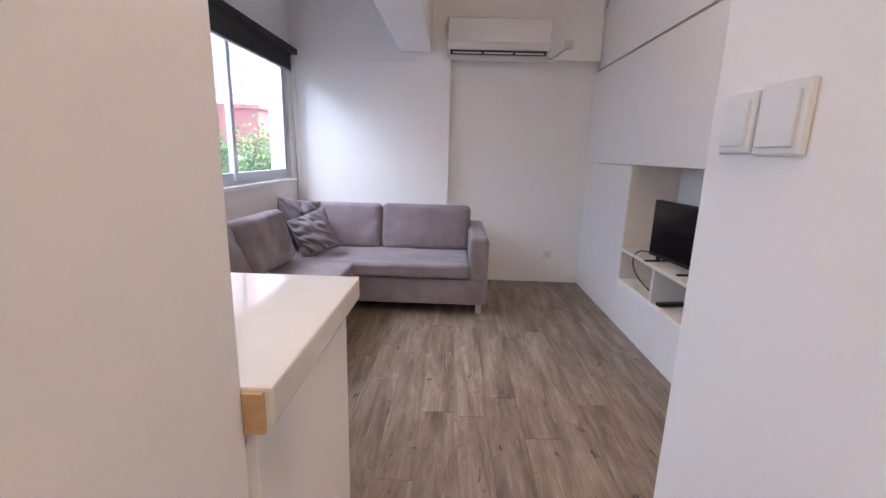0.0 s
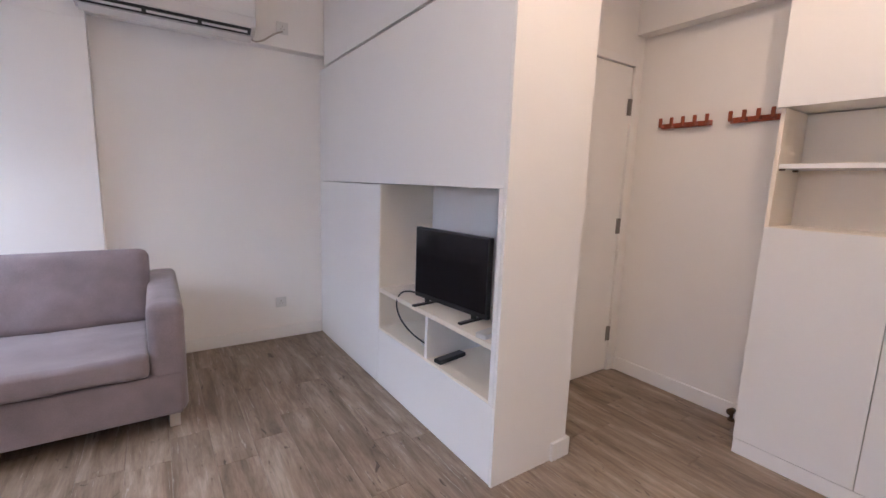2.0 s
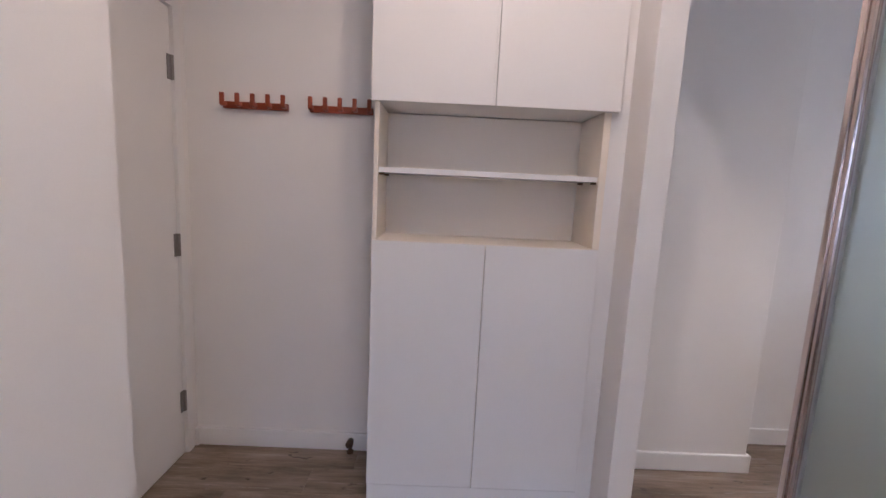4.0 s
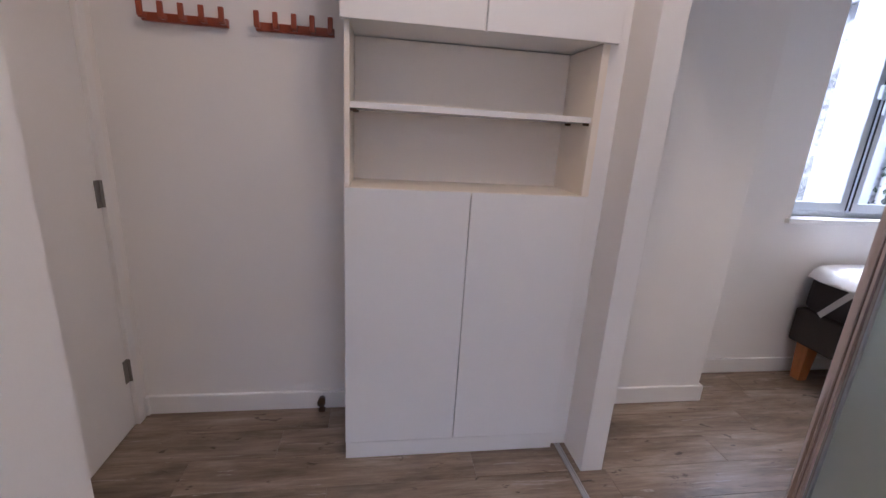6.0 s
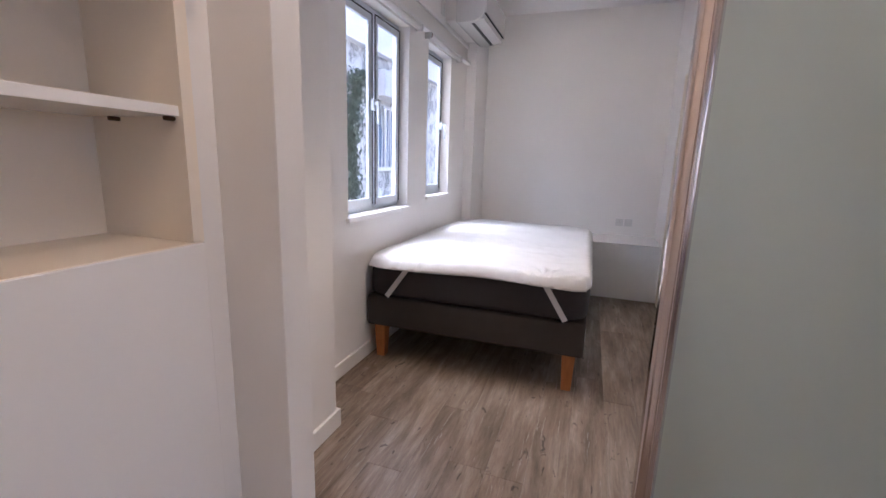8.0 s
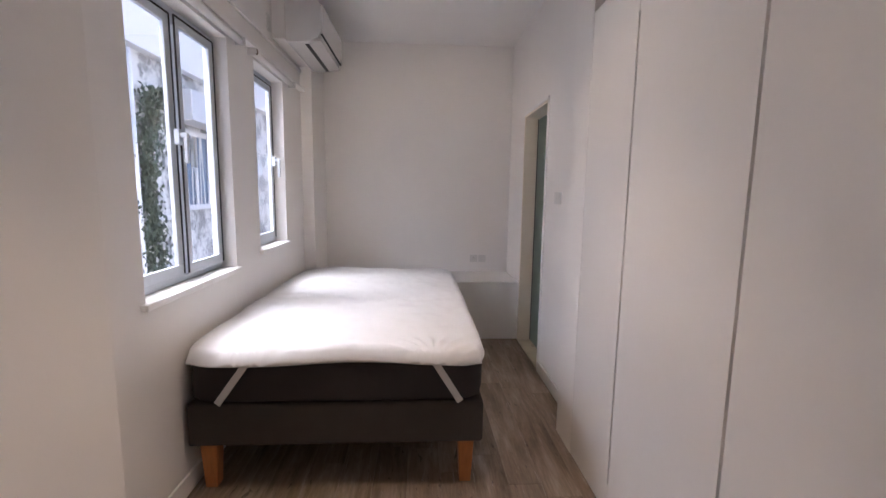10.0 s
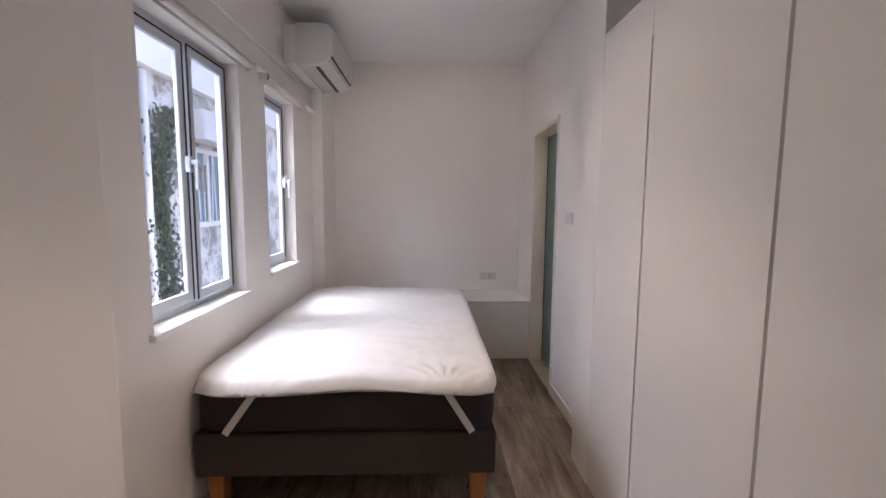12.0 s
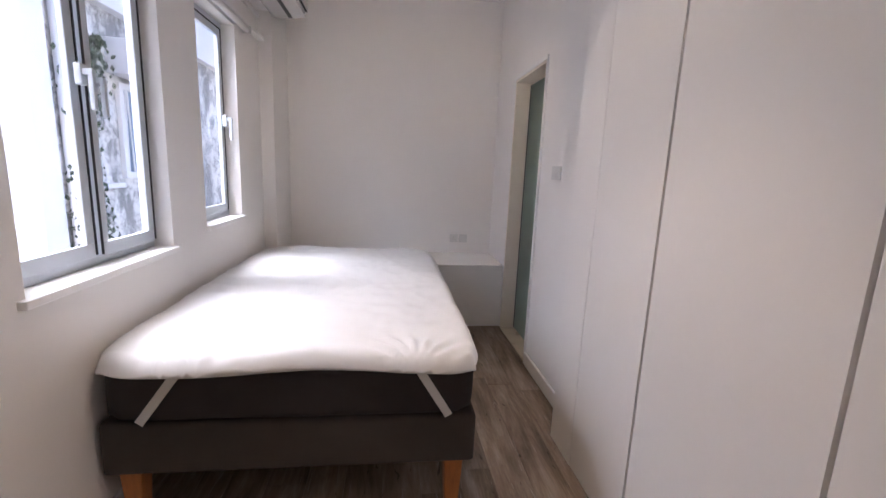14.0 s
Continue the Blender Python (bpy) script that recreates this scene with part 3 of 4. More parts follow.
part("seat_cushion", slab((1.80, 0.86, 0.118), at(-0.375, 4.05, 0.407), 0.028, 40, 0.10, 2, 0.007, 5, 4), SUEDE, sofa)
part("chaise_cushion", slab((0.84, 1.30, 0.116), at(-0.885, 3.00, 0.406), 0.022, 40, 0.05, 2, 0.004, 8, 4), SUEDE, sofa)
part("back_cushion", slab((0.875, 0.19, 0.46), at(0.105, 4.36, 0.665, -12), 0.055, 34, 0.22, 1, 0.014, 11, 5.5), SUEDE, sofa)
part("back_cushion", slab((0.87, 0.19, 0.46), at(-0.775, 4.36, 0.662, -12), 0.055, 34, 0.22, 1, 0.014, 14, 5.5), SUEDE, sofa)
part("side_cushion", slab((0.20, 0.82, 0.44), at(-1.135, 2.56, 0.655, 0, -19, 3), 0.06, 30, 0.18, 0, 0.018, 17, 5), SUEDE, sofa)
part("side_cushion", slab((0.20, 0.68, 0.44), at(-1.115, 3.31, 0.685, 0, -14, -3), 0.06, 30, 0.18, 0, 0.018, 21, 5), SUEDE, sofa)
for x, y in ((0.62, 3.76), (-0.57, 2.44), (-1.25, 2.44), (0.62, 4.62), (-1.25, 4.62)):
    part("foot", box(x - 0.026, x + 0.026, y - 0.026, y + 0.026, 0.001, 0.112, bevel=0.004), STEEL, sofa, "square brushed metal foot")


def pillow(w, h, thick, m, seed):
    """A square cushion cover with pointed corners and loose folds."""
    bm = bmesh.new()
    n = 44
    grid = {}
    for s in (1, -1):
        for i in range(n + 1):
            for j in range(n + 1):
                u, v = 2 * i / n - 1, 2 * j / n - 1
                if s < 0 and (i in (0, n) or j in (0, n)):
                    grid[s, i, j] = grid[1, i, j]
                    continue
                x = u * w / 2 * (1 - 0.07 * (1 - v * v))
                z = v * h / 2 * (1 - 0.07 * (1 - u * u))
                fat = (max(0, 1 - u * u) * max(0, 1 - v * v)) ** 0.42
                p = Vector((x * 5 - z * 4 + seed, (z + x) * 15, seed * 2 + s))
                fold = (abs(noise.noise(p)) - 0.22) * 0.06 + 0.025 * noise.noise(p * 1.7)
                grid[s, i, j] = bm.verts.new(m @ Vector((x, -s * (thick / 2 * fat + fold * min(1, fat * 1.6)), z)))
    for s in (1, -1):
        for i in range(n):
            for j in range(n):
                q = (grid[s, i, j], grid[s, i + 1, j], grid[s, i + 1, j + 1], grid[s, i, j + 1])
                bm.faces.new(q if s > 0 else q[::-1])
    bmesh.ops.recalc_face_normals(bm, faces=bm.faces[:])
    return smooth(bm)


thing("throw_pillow", (-0.88, 3.86, 0.47), "crumpled grey throw pillow leaning on the sofa", "pillow", "pillows on the sofa", pillow(0.36, 0.40, 0.15, at(-0.875, 3.86, 0.665, -24, -22, 16), 3.1), SUEDE_DARK)
thing("throw_pillow", (-1.08, 4.08, 0.47), "crumpled grey throw pillow in the sofa's corner", "pillow", "pillows on the sofa", pillow(0.40, 0.46, 0.16, at(-1.09, 4.06, 0.72, -12, 8, 26), 7.7), SUEDE_DARK)

# ---- dining table and chair ----
tb = thing("dining_table", (-0.85, 1.62, 0), "black-stained wooden dining table", "table")
part("tabletop", box(-1.29, -0.465, 1.20, 1.925, 0.771, 0.798, bevel=0.004), BLACK_WOOD, tb)
part("end_leaf", box(-1.29, -0.42, 1.928, 1.99, 0.778, 0.800, bevel=0.003), BLACK_WOOD, tb)
part("leaf_runner", box(-0.475, -0.43, 1.86, 1.926, 0.758, 0.777, bevel=0.002), BLACK_WOOD, tb)
for q in ((-1.24, -0.50, 1.93, 1.95), (-1.24, -0.50, 1.235, 1.255), (-0.515, -0.495, 1.25, 1.935), (-1.245, -1.225, 1.25, 1.935)):
    part("apron", box(*q, 0.671, 0.770, bevel=0.002), BLACK_WOOD, tb)
for x in (-1.215, -0.52):
    for y in (1.265, 1.925):
        b = box(x - 0.03, x + 0.03, y - 0.03, y + 0.03, 0.001, 0.770, bevel=0.004)
        for v in b.verts:
            if v.co.z < 0.3:
                v.co.x, v.co.y = x + (v.co.x - x) * 0.72, y + (v.co.y - y) * 0.72
        part("leg", b, BLACK_WOOD, tb)
ch = thing("dining_chair", (-1.13, 2.0, 0), "black wooden chair with a slatted back", "chair")
for x in (-1.270, -0.922):
    part("back_leg", placed(box(-0.019, 0.019, -0.019, 0.019, 0.001, 0.955, bevel=0.004), Matrix.Translation((x, 2.14, 0)) @ Matrix.Shear("XY", 4, (0, 0))), BLACK_WOOD, ch)
    part("front_leg", box(x - 0.019, x + 0.019, 1.74, 1.778, 0.001, 0.44, bevel=0.004), BLACK_WOOD, ch)
    part("stretcher", box(x - 0.010, x + 0.010, 1.779, 2.12, 0.20, 0.23, bevel=0.002), BLACK_WOOD, ch)
part("seat", box(-1.290, -0.902, 1.725, 2.119, 0.441, 0.462, bevel=0.006), BLACK_WOOD, ch)
part("top_rail", box(-1.250, -0.942, 2.128, 2.150, 0.868, 0.925, bevel=0.004), BLACK_WOOD, ch)
part("lower_rail", box(-1.250, -0.942, 2.130, 2.148, 0.56, 0.60, bevel=0.004), BLACK_WOOD, ch)
for x in (-1.180, -1.096, -1.012):
    part("slat", box(x - 0.015, x + 0.015, 2.133, 2.145, 0.601, 0.867, bevel=0.002), BLACK_WOOD, ch)

# ---- bar counter ----
bc = thing("bar_counter", (-0.4, 0.8, 0), "white bar counter with a polished quartz top", "counter")
part("body", box(WX + 0.002, 0.144, 0.557, 0.985, 0.002, 1.070, bevel=0.002), LAMINATE, bc)
part("worktop", box(WX + 0.002, 0.167, 0.557, 1.020, 1.072, 1.122, bevel=0.005), QUARTZ, bc)
part("end_edge", box(0.1335, 0.158, 0.5485, 0.5565, 1.066, 1.118, bevel=0.001), BIRCH, bc, "raw wooden end of the worktop")
part("edge_strip", box(0.1445, 0.1475, 0.558, 0.984, 1.0615, 1.0715), BIRCH, bc, "thin brown joint under the worktop")


# ---- air conditioners ----
def air_conditioner(at_m, width, depth, height, label, slot_only=False):
    """A wall unit along local x from 0 to width, its back at y = 0 and its front at -depth, its bottom at z = 0."""
    o = at_m.translation
    ac = thing("air_conditioner", tuple(o), label, "air conditioner")
    outline = [(0, 0.01), (0, height), (-depth * 0.72, height), (-depth * 0.93, height * 0.95), (-depth, height * 0.82), (-depth * 0.99, height * 0.30), (-depth * 0.90, height * 0.13), (-depth * 0.60, height * 0.02), (-depth * 0.12, 0.0)]
    b = bmesh.new()
    ends = []
    for x in (0, width):
        ends.append([b.verts.new((x, y, z)) for y, z in outline])
    b.faces.new(ends[0])
    b.faces.new(ends[1][::-1])
    for k in range(len(outline)):
        j = (k + 1) % len(outline)
        b.faces.new((ends[0][k], ends[1][k], ends[1][j], ends[0][j]))
    bmesh.ops.recalc_face_normals(b, faces=b.faces[:])
    bmesh.ops.bevel(b, geom=b.edges[:], offset=0.008, segments=3, profile=0.5, affect="EDGES")
    part("shell", smooth(placed(b, at_m)), AC_SHELL, ac)
    if slot_only:
        part("outlet_slot", placed(box(0.05, width - 0.05, -depth * 0.60, -depth * 0.50, -0.003, 0.012), at_m @ Matrix.Rotation(radians(-1.5), 4, "X")), GASKET, ac, "dark air outlet")
        part("flap", placed(box(0.015, width - 0.015, -depth * 0.97, -depth * 0.62, 0.0, 0.012, bevel=0.003), at_m @ Matrix.Translation((0, 0, -0.012)) @ Matrix.Rotation(radians(-7), 4, "X")), AC_SHELL, ac)
        part("panel_joint", placed(box(0.012, width - 0.012, -depth - 0.003, -depth * 0.96, height * 0.205, height * 0.222), at_m), GASKET, ac, "dark joint under the front panel")
        part("front_panel", placed(box(0.012, width - 0.012, -depth - 0.006, -depth + 0.004, height * 0.24, height * 0.90, bevel=0.004), at_m), AC_SHELL, ac)
        return ac
    tilt = at_m @ Matrix.Translation((0, -depth * 0.76, height * 0.062)) @ Matrix.Rotation(math.atan2(height * 0.11, -depth * 0.3) + math.pi, 4, "X")
    part("outlet_slot", placed(box(0.03, width - 0.03, -depth * 0.13, depth * 0.13, -0.004, 0.004), tilt), GASKET, ac, "dark air outlet")
    for k in range(3):
        w = (width - 0.08) / 3
        x0 = 0.04 + k * w
        part("louvre", placed(box(x0 + 0.012, x0 + w - 0.012, -depth * 0.05, depth * 0.035, -0.009, -0.003, bevel=0.002), tilt), AC_SHELL, ac)
    part("flap", placed(box(0.02, width - 0.02, -depth * 0.02, depth * 0.24, -0.012, -0.006, bevel=0.002), tilt @ Matrix.Translation((0, depth * 0.17, 0))), AC_SHELL, ac)
    part("front_panel", placed(box(0.012, width - 0.012, -depth - 0.006, -depth + 0.004, height * 0.30, height * 0.93, bevel=0.004), at_m), AC_SHELL, ac)
    return ac


ac1 = air_conditioner(pose(0.262, 4.727, 2.338), 0.985, 0.215, 0.335, "glossy white air conditioner on the living room beam")
ac2 = air_conditioner(pose(3.575, -2.33, 2.69, 0, 0, -90), 0.87, 0.285, 0.33, "white air conditioner high on the bedroom wall", True)
part("mounting_board", box(3.5755, 3.6785, -3.10, -2.338, 2.715, 3.005, bevel=0.003), PAINT, ac2)
thing("ac_cable", (1.3, 4.72, 2.4), "grey cable from the air conditioner to its plug", "cable", bm=tube([(1.235, 4.70, 2.365), (1.265, 4.705, 2.335), (1.33, 4.71, 2.36), (1.40, 4.715, 2.42), (1.47, 4.718, 2.455)], 0.006), mat=GROOVE)


def wall_plate(name, m, w, h, label, category, rockers=1, sockets=0):
    """A wall plate: local x across, y out of the wall, z up."""
    ob = thing(name, tuple(m.translation), label, category)
    part("plate", placed(box(-w / 2, w / 2, 0.0005, 0.009, -h / 2, h / 2, bevel=0.003), m), PLASTIC, ob)
    for k in range(rockers):
        rw = (w - 0.02) / rockers
        x = -w / 2 + 0.01 + k * rw
        part("rocker", placed(box(x + 0.001, x + rw - 0.001, 0.008, 0.0125, -h / 2 + 0.016, h / 2 - 0.016, bevel=0.002), m), PLASTIC, ob)
    for k in range(sockets):
        b = bmesh.new()
        for dx, dz, sx, sz in ((0, 0.012, 0.003, 0.006), (-0.011, -0.008, 0.005, 0.0025), (0.011, -0.008, 0.005, 0.0025)):
            bx(b, dx - sx, dx + sx, 0.0088, 0.0098, dz - sz, dz + sz)
        part("socket_holes", placed(b, m), GROOVE, ob, "dark socket holes")
    return ob


wall_plate("power_socket", pose(1.47, 4.728, 2.48, 0, 0, 180), 0.086, 0.086, "white plug socket beside the air conditioner", "socket", 0, 1)
wall_plate("power_socket", pose(1.44, FAR - 0.001, 0.315, 0, 0, 180), 0.086, 0.086, "white socket low on the far wall", "socket", 0, 1)


# ---- corridor light switches ----
def big_switch(y, z, w, h, mat):
    ob = thing("light_switch", (0.856, y, z), "white rocker light switch on the corridor wall", "switch", "corridor switches")
    X = 0.856
    part("plate", box(X - 0.012, X - 0.0005, y - w / 2, y + w / 2, z - h / 2, z + h / 2, bevel=0.004), PLASTIC, ob)
    part("rocker", box(X - 0.017, X - 0.011, y - w / 2 + 0.012, y + w / 2 - 0.012, z - h / 2 + 0.012, z + h / 2 - 0.014, bevel=0.002), mat, ob)
    return ob


# ---- hall: tall cabinet ----
hc = thing("tall_cabinet", (3.25, 1.53, 0), "tall white cabinet with two open shelves in the middle", "cabinet")
CX = 3.074
part("plinth", box(CX + 0.004, 3.458, 1.056, 2.010, 0.002, 0.082, bevel=0.001), LAMINATE, hc)
part("door", box(CX, CX + 0.02, 1.5365, 2.012, 0.086, 1.205, bevel=0.0025), LAMINATE, hc)
part("door", box(CX, CX + 0.02, 1.056, 1.533, 0.086, 1.205, bevel=0.0025), LAMINATE, hc)
part("carcass", box(CX + 0.021, 3.458, 1.058, 2.010, 0.084, 1.186), NICHE, hc)
part("counter_board", box(CX + 0.003, 3.458, 1.058, 2.010, 1.187, 1.207, bevel=0.001), NICHE, hc)
part("side_panel", box(CX + 0.003, 3.458, 1.994, 2.012, 1.208, 1.768, bevel=0.001), NICHE, hc)
part("side_panel", box(CX + 0.003, 3.458, 1.056, 1.085, 1.208, 1.768, bevel=0.001), NICHE, hc)
part("back_panel", box(3.36, 3.378, 1.086, 1.993, 1.208, 1.768), NICHE, hc)
part("shelf", box(CX + 0.012, 3.358, 1.086, 1.993, 1.487, 1.509, bevel=0.002), LAMINATE, hc)
for x in (CX + 0.03, CX + 0.20):
    for y in (1.096, 1.983):
        part("shelf_pin", rod(bmesh.new(), (x, y - 0.012, 1.482), (x, y + 0.012, 1.482), 0.005, seg=10), DARK_STEEL, hc, "dark shelf pin")
part("upper_body", box(CX + 0.004, 3.458, 1.056, 2.012, 1.772, 2.735), LAMINATE, hc)
part("upper_door", box(CX - 0.024, CX + 0.003, 1.541, 2.024, 1.766, 2.735, bevel=0.0025), LAMINATE, hc)
part("upper_door", box(CX - 0.024, CX + 0.003, 1.034, 1.529, 1.766, 2.735, bevel=0.0025), LAMINATE, hc)
part("filler_strip", box(CX + 0.03, 3.458, 0.975, 1.055, 0.002, 2.735), LAMINATE, hc)

# ---- coat hooks and door stop ----
for y0, y1 in ((2.489, 2.802), (2.079, 2.384)):
    hk = thing("hook_rail", (3.45, (y0 + y1) / 2, 1.768), "red-brown wooden hook rail with five pegs", "coat hooks", "coat hooks by the door")
    part("rail", box(3.437, 3.4595, y0, y1, 1.768, 1.800, bevel=0.003), HOOK_WOOD, hk)
    for k in range(5):
        y = y0 + 0.012 + (y1 - y0 - 0.024) * k / 4
        b = box(3.405, 3.438, y - 0.010, y + 0.010, 1.774, 1.796, bevel=0.004)
        bx(b, 3.398, 3.412, y - 0.010, y + 0.010, 1.778, 1.834, bevel=0.004)
        part("peg", b, HOOK_WOOD, hk)
ds = thing("door_stop", (3.44, 2.156, 0.0), "small bronze door stop by the skirting", "door stop")
part("foot", rod(bmesh.new(), (3.425, 2.156, 0.001), (3.425, 2.156, 0.012), 0.018), DARK_STEEL, ds)
part("stem", rod(bmesh.new(), (3.425, 2.156, 0.012), (3.425, 2.156, 0.05), 0.010), DARK_STEEL, ds)
part("cap", smooth(rod(bmesh.new(), (3.395, 2.156, 0.062), (3.44, 2.156, 0.062), 0.020, 0.016)), DARK_STEEL, ds)

# ---- entry door ----
ed = tagged(new("door_1"), "closed cream-white flush entry door with three steel hinges", "door", "", "structure")
ed.location = (2.9, 3.02, 0)
ORIGIN[ed] = (2.9, 3.02, 0)
part("leaf", box(D0 + 0.002, D1 - 0.004, 3.002, 3.045, 0.008, DT - 0.004, bevel=0.003), TRIM, ed)
b = bmesh.new()
bx(b, D0 - 0.048, D0 - 0.001, 2.984, 3.06, 0.002, DT + 0.048, bevel=0.003)
bx(b, D1 - 0.001, D1 + 0.046, 2.984, 3.06, 0.002, DT + 0.048, bevel=0.003)
bx(b, D0, D1 - 0.002, 2.984, 3.06, DT - 0.001, DT + 0.048, bevel=0.003)
part("door_frame", b, TRIM, ed)
for z in (0.294, 1.10, 1.924):
    b = box(D1 - 0.032, D1 + 0.008, 2.997, 3.003, z - 0.055, z + 0.055, bevel=0.001)
    rod(b, (D1 - 0.002, 2.994, z - 0.055), (D1 - 0.002, 2.994, z + 0.055), 0.007, seg=12)
    part("hinge", b, HINGE, ed, "brushed steel hinge")

# ---- sliding frosted door ----
sd = tagged(new("door_2"), "frosted green glass sliding door in a champagne aluminium frame, slid open", "door", "", "structure")
sd.location = (1.65, 0.99, 0)
ORIGIN[sd] = (1.65, 0.99, 0)
SX0, SX1 = 1.20, 2.094
for q in ((SX0, SX0 + 0.032, 0.012, 2.41), (SX1 - 0.032, SX1, 0.012, 2.41)):
    b = box(q[0], q[1], 0.9800, 1.0150, q[2], q[3], bevel=0.010, seg=4)
    bx(b, q[0] + 0.010, q[1] - 0.018, 1.0145, 1.0190, q[2], q[3], bevel=0.0015)
    part("stile", smooth(b), ALU, sd)
part("rail", box(SX0 + 0.032, SX1 - 0.032, 0.9800, 1.0080, 0.012, 0.075, bevel=0.003), ALU, sd)
part("rail", box(SX0 + 0.032, SX1 - 0.032, 0.9800, 1.0080, 2.35, 2.41, bevel=0.003), ALU, sd)
part("frosted_pane", box(SX0 + 0.028, SX1 - 0.028, 0.9900, 0.9980, 0.07, 2.355), FROSTED, sd)
part("gasket", box(SX1 - 0.036, SX1 - 0.0322, 0.9840, 1.0040, 0.075, 2.35), ALU_GREY, sd, "grey rubber seal")
b = box(1.04, 3.10, 1.0030, 1.0090, 0.001, 0.007)
bx(b, 1.04, 3.10, 1.0230, 1.0290, 0.001, 0.007)
bx(b, 1.04, 3.10, 1.0090, 1.0230, 0.0006, 0.002)
structure("floor_track", b, ALU_GREY, "aluminium floor track of the sliding door")
structure("top_track", box(1.04, 2.925, 0.968, 1.046, 2.415, 2.46, bevel=0.002), ALU_GREY)

# ---- bedroom: wardrobe ----
wd = thing("wardrobe", (1.4, -0.1, 0), "white built-in wardrobe with slim vertical handle grooves", "wardrobe")
part("carcass", box(1.062, 1.588, -1.038, 0.848, 0.06, 2.4525), GROOVE, wd)
part("side_panel", box(1.062, 1.587, 0.850, 0.868, 0.002, 2.470, bevel=0.001), LAMINATE, wd)
part("top_panel", box(1.062, 1.61, -1.038, 0.868, 2.4545, 2.470, bevel=0.001), LAMINATE, wd)
part("plinth", box(1.062, 1.607, -1.038, 0.868, 0.002, 0.058, bevel=0.001), LAMINATE, wd)
joints = [-1.038, -0.55, 0.142, 0.870]
for k in range(3):
    y0, y1 = joints[k] + 0.0015, joints[k + 1] - 0.0015
    n0, n1 = (0.0055 if k > 0 else 0.0), (0.0055 if k < 2 else 0.0)
    b = bx(bmesh.new(), 1.589, 1.610, y0, y1, 0.060, 0.160)
    bx(b, 1.589, 1.610, y0, y1, 2.283, 2.4535)
    bx(b, 1.589, 1.610, y0 + n0, y1 - n1, 0.160, 2.283)
    part("door", b, LAMINATE, wd)

# ---- bedroom: bed ----
bed = thing("bed", (2.9, -0.8, 0), "dark taupe box-spring bed with a white mattress topper", "bed")
BX0, BX1, BY0, BY1 = 2.178, 3.660, -3.05, -0.772
part("bed_base", smooth(box(BX0, BX1, BY0, BY1, 0.25, 0.474, bevel=0.022, seg=4)), BASE_FABRIC, bed)
part("mattress", soft((BX1 - BX0 + 0.02, BY1 - BY0 + 0.02, 0.235), at((BX0 + BX1) / 2, (BY0 + BY1) / 2, 0.592), 16, 16, 0.02, 2, 0.003, 4), MATTRESS, bed)


def topper():
    """A thin padded topper with drooping corners and gathered creases at its straps."""
    nx, ny = 110, 150
    x0, x1, y0, y1 = BX0 - 0.014, 3.677, BY0 - 0.03, BY1 + 0.04
    bm = bmesh.new()
    rows = {}
    for side in (0, 1):
        for i in range(nx + 1):
            for j in range(ny + 1):
                u, v = i / nx, j / ny
                x, y = x0 + (x1 - x0) * u, y0 + (y1 - y0) * v
                edge = min(u * (x1 - x0), (1 - u) * (x1 - x0), v * (y1 - y0), (1 - v) * (y1 - y0))
                rim = (1 - max(0.0, 1 - edge / 0.075) ** 2.6) ** 0.5
                cu, cv = min(u, 1 - u) * (x1 - x0), min(v, 1 - v) * (y1 - y0)
                corner = math.exp(-(cu * cu + cv * cv) / 0.045)
                wave = 0.016 * noise.noise(Vector((x * 2.0, y * 2.6, 0))) + 0.005 * noise.noise(Vector((x * 7, y * 7, 3)))
                crease = 0.0
                for sx in (3.34, 2.44):
                    dx, dy = x - sx, y1 - y
                    r = math.hypot(dx, dy)
                    crease += 0.016 * math.exp(-r * r / 0.030) * math.sin(math.atan2(dx, dy + 0.03) * 17) * min(1, r / 0.05)
                fold = noise.noise(Vector((x * 3.0 + 0.6 * y, y * 9.0, 5))) + 0.6 * noise.noise(Vector((x * 16.0, y * 11.0, 8)))
                crease += 0.0075 * fold + 0.004 * math.exp(-cv / 0.09) * noise.noise(Vector((x * 34.0, y * 6.0, 2)))
                scallop = 0.022 * math.sin(u * math.pi * 3.0 + 0.6) * math.exp(-cv / 0.10) + 0.016 * math.sin(v * math.pi * 5) * math.exp(-cu / 0.10)
                z = 0.706 - 0.012 * corner + wave * (0.4 + 0.6 * rim)
                z += (0.062 * rim + crease) if side == 0 else -0.012
                pull = 0.032 * math.exp(-(cu * cu + cv * cv) / 0.010)
                rows[side, i, j] = bm.verts.new((x - (u - 0.5) * pull * 2, y + scallop * (1 if v > 0.5 else -1) - (v - 0.5) * pull * 2, z))
    for i in range(nx):
        for j in range(ny):
            bm.faces.new((rows[0, i, j], rows[0, i + 1, j], rows[0, i + 1, j + 1], rows[0, i, j + 1]))
            bm.faces.new((rows[1, i, j], rows[1, i, j + 1], rows[1, i + 1, j + 1], rows[1, i + 1, j]))
    for i in range(nx):
        for j in (0, ny):
            a, c = (i, i + 1) if j == 0 else (i + 1, i)
            bm.faces.new((rows[0, c, j], rows[0, a, j], rows[1, a, j], rows[1, c, j]))
    for j in range(ny):
        for i in (0, nx):
            a, c = (j + 1, j) if i == 0 else (j, j + 1)
            bm.faces.new((rows[0, i, c], rows[0, i, a], rows[1, i, a], rows[1, i, c]))
    bmesh.ops.recalc_face_normals(bm, faces=bm.faces[:])
    return smooth(bm)


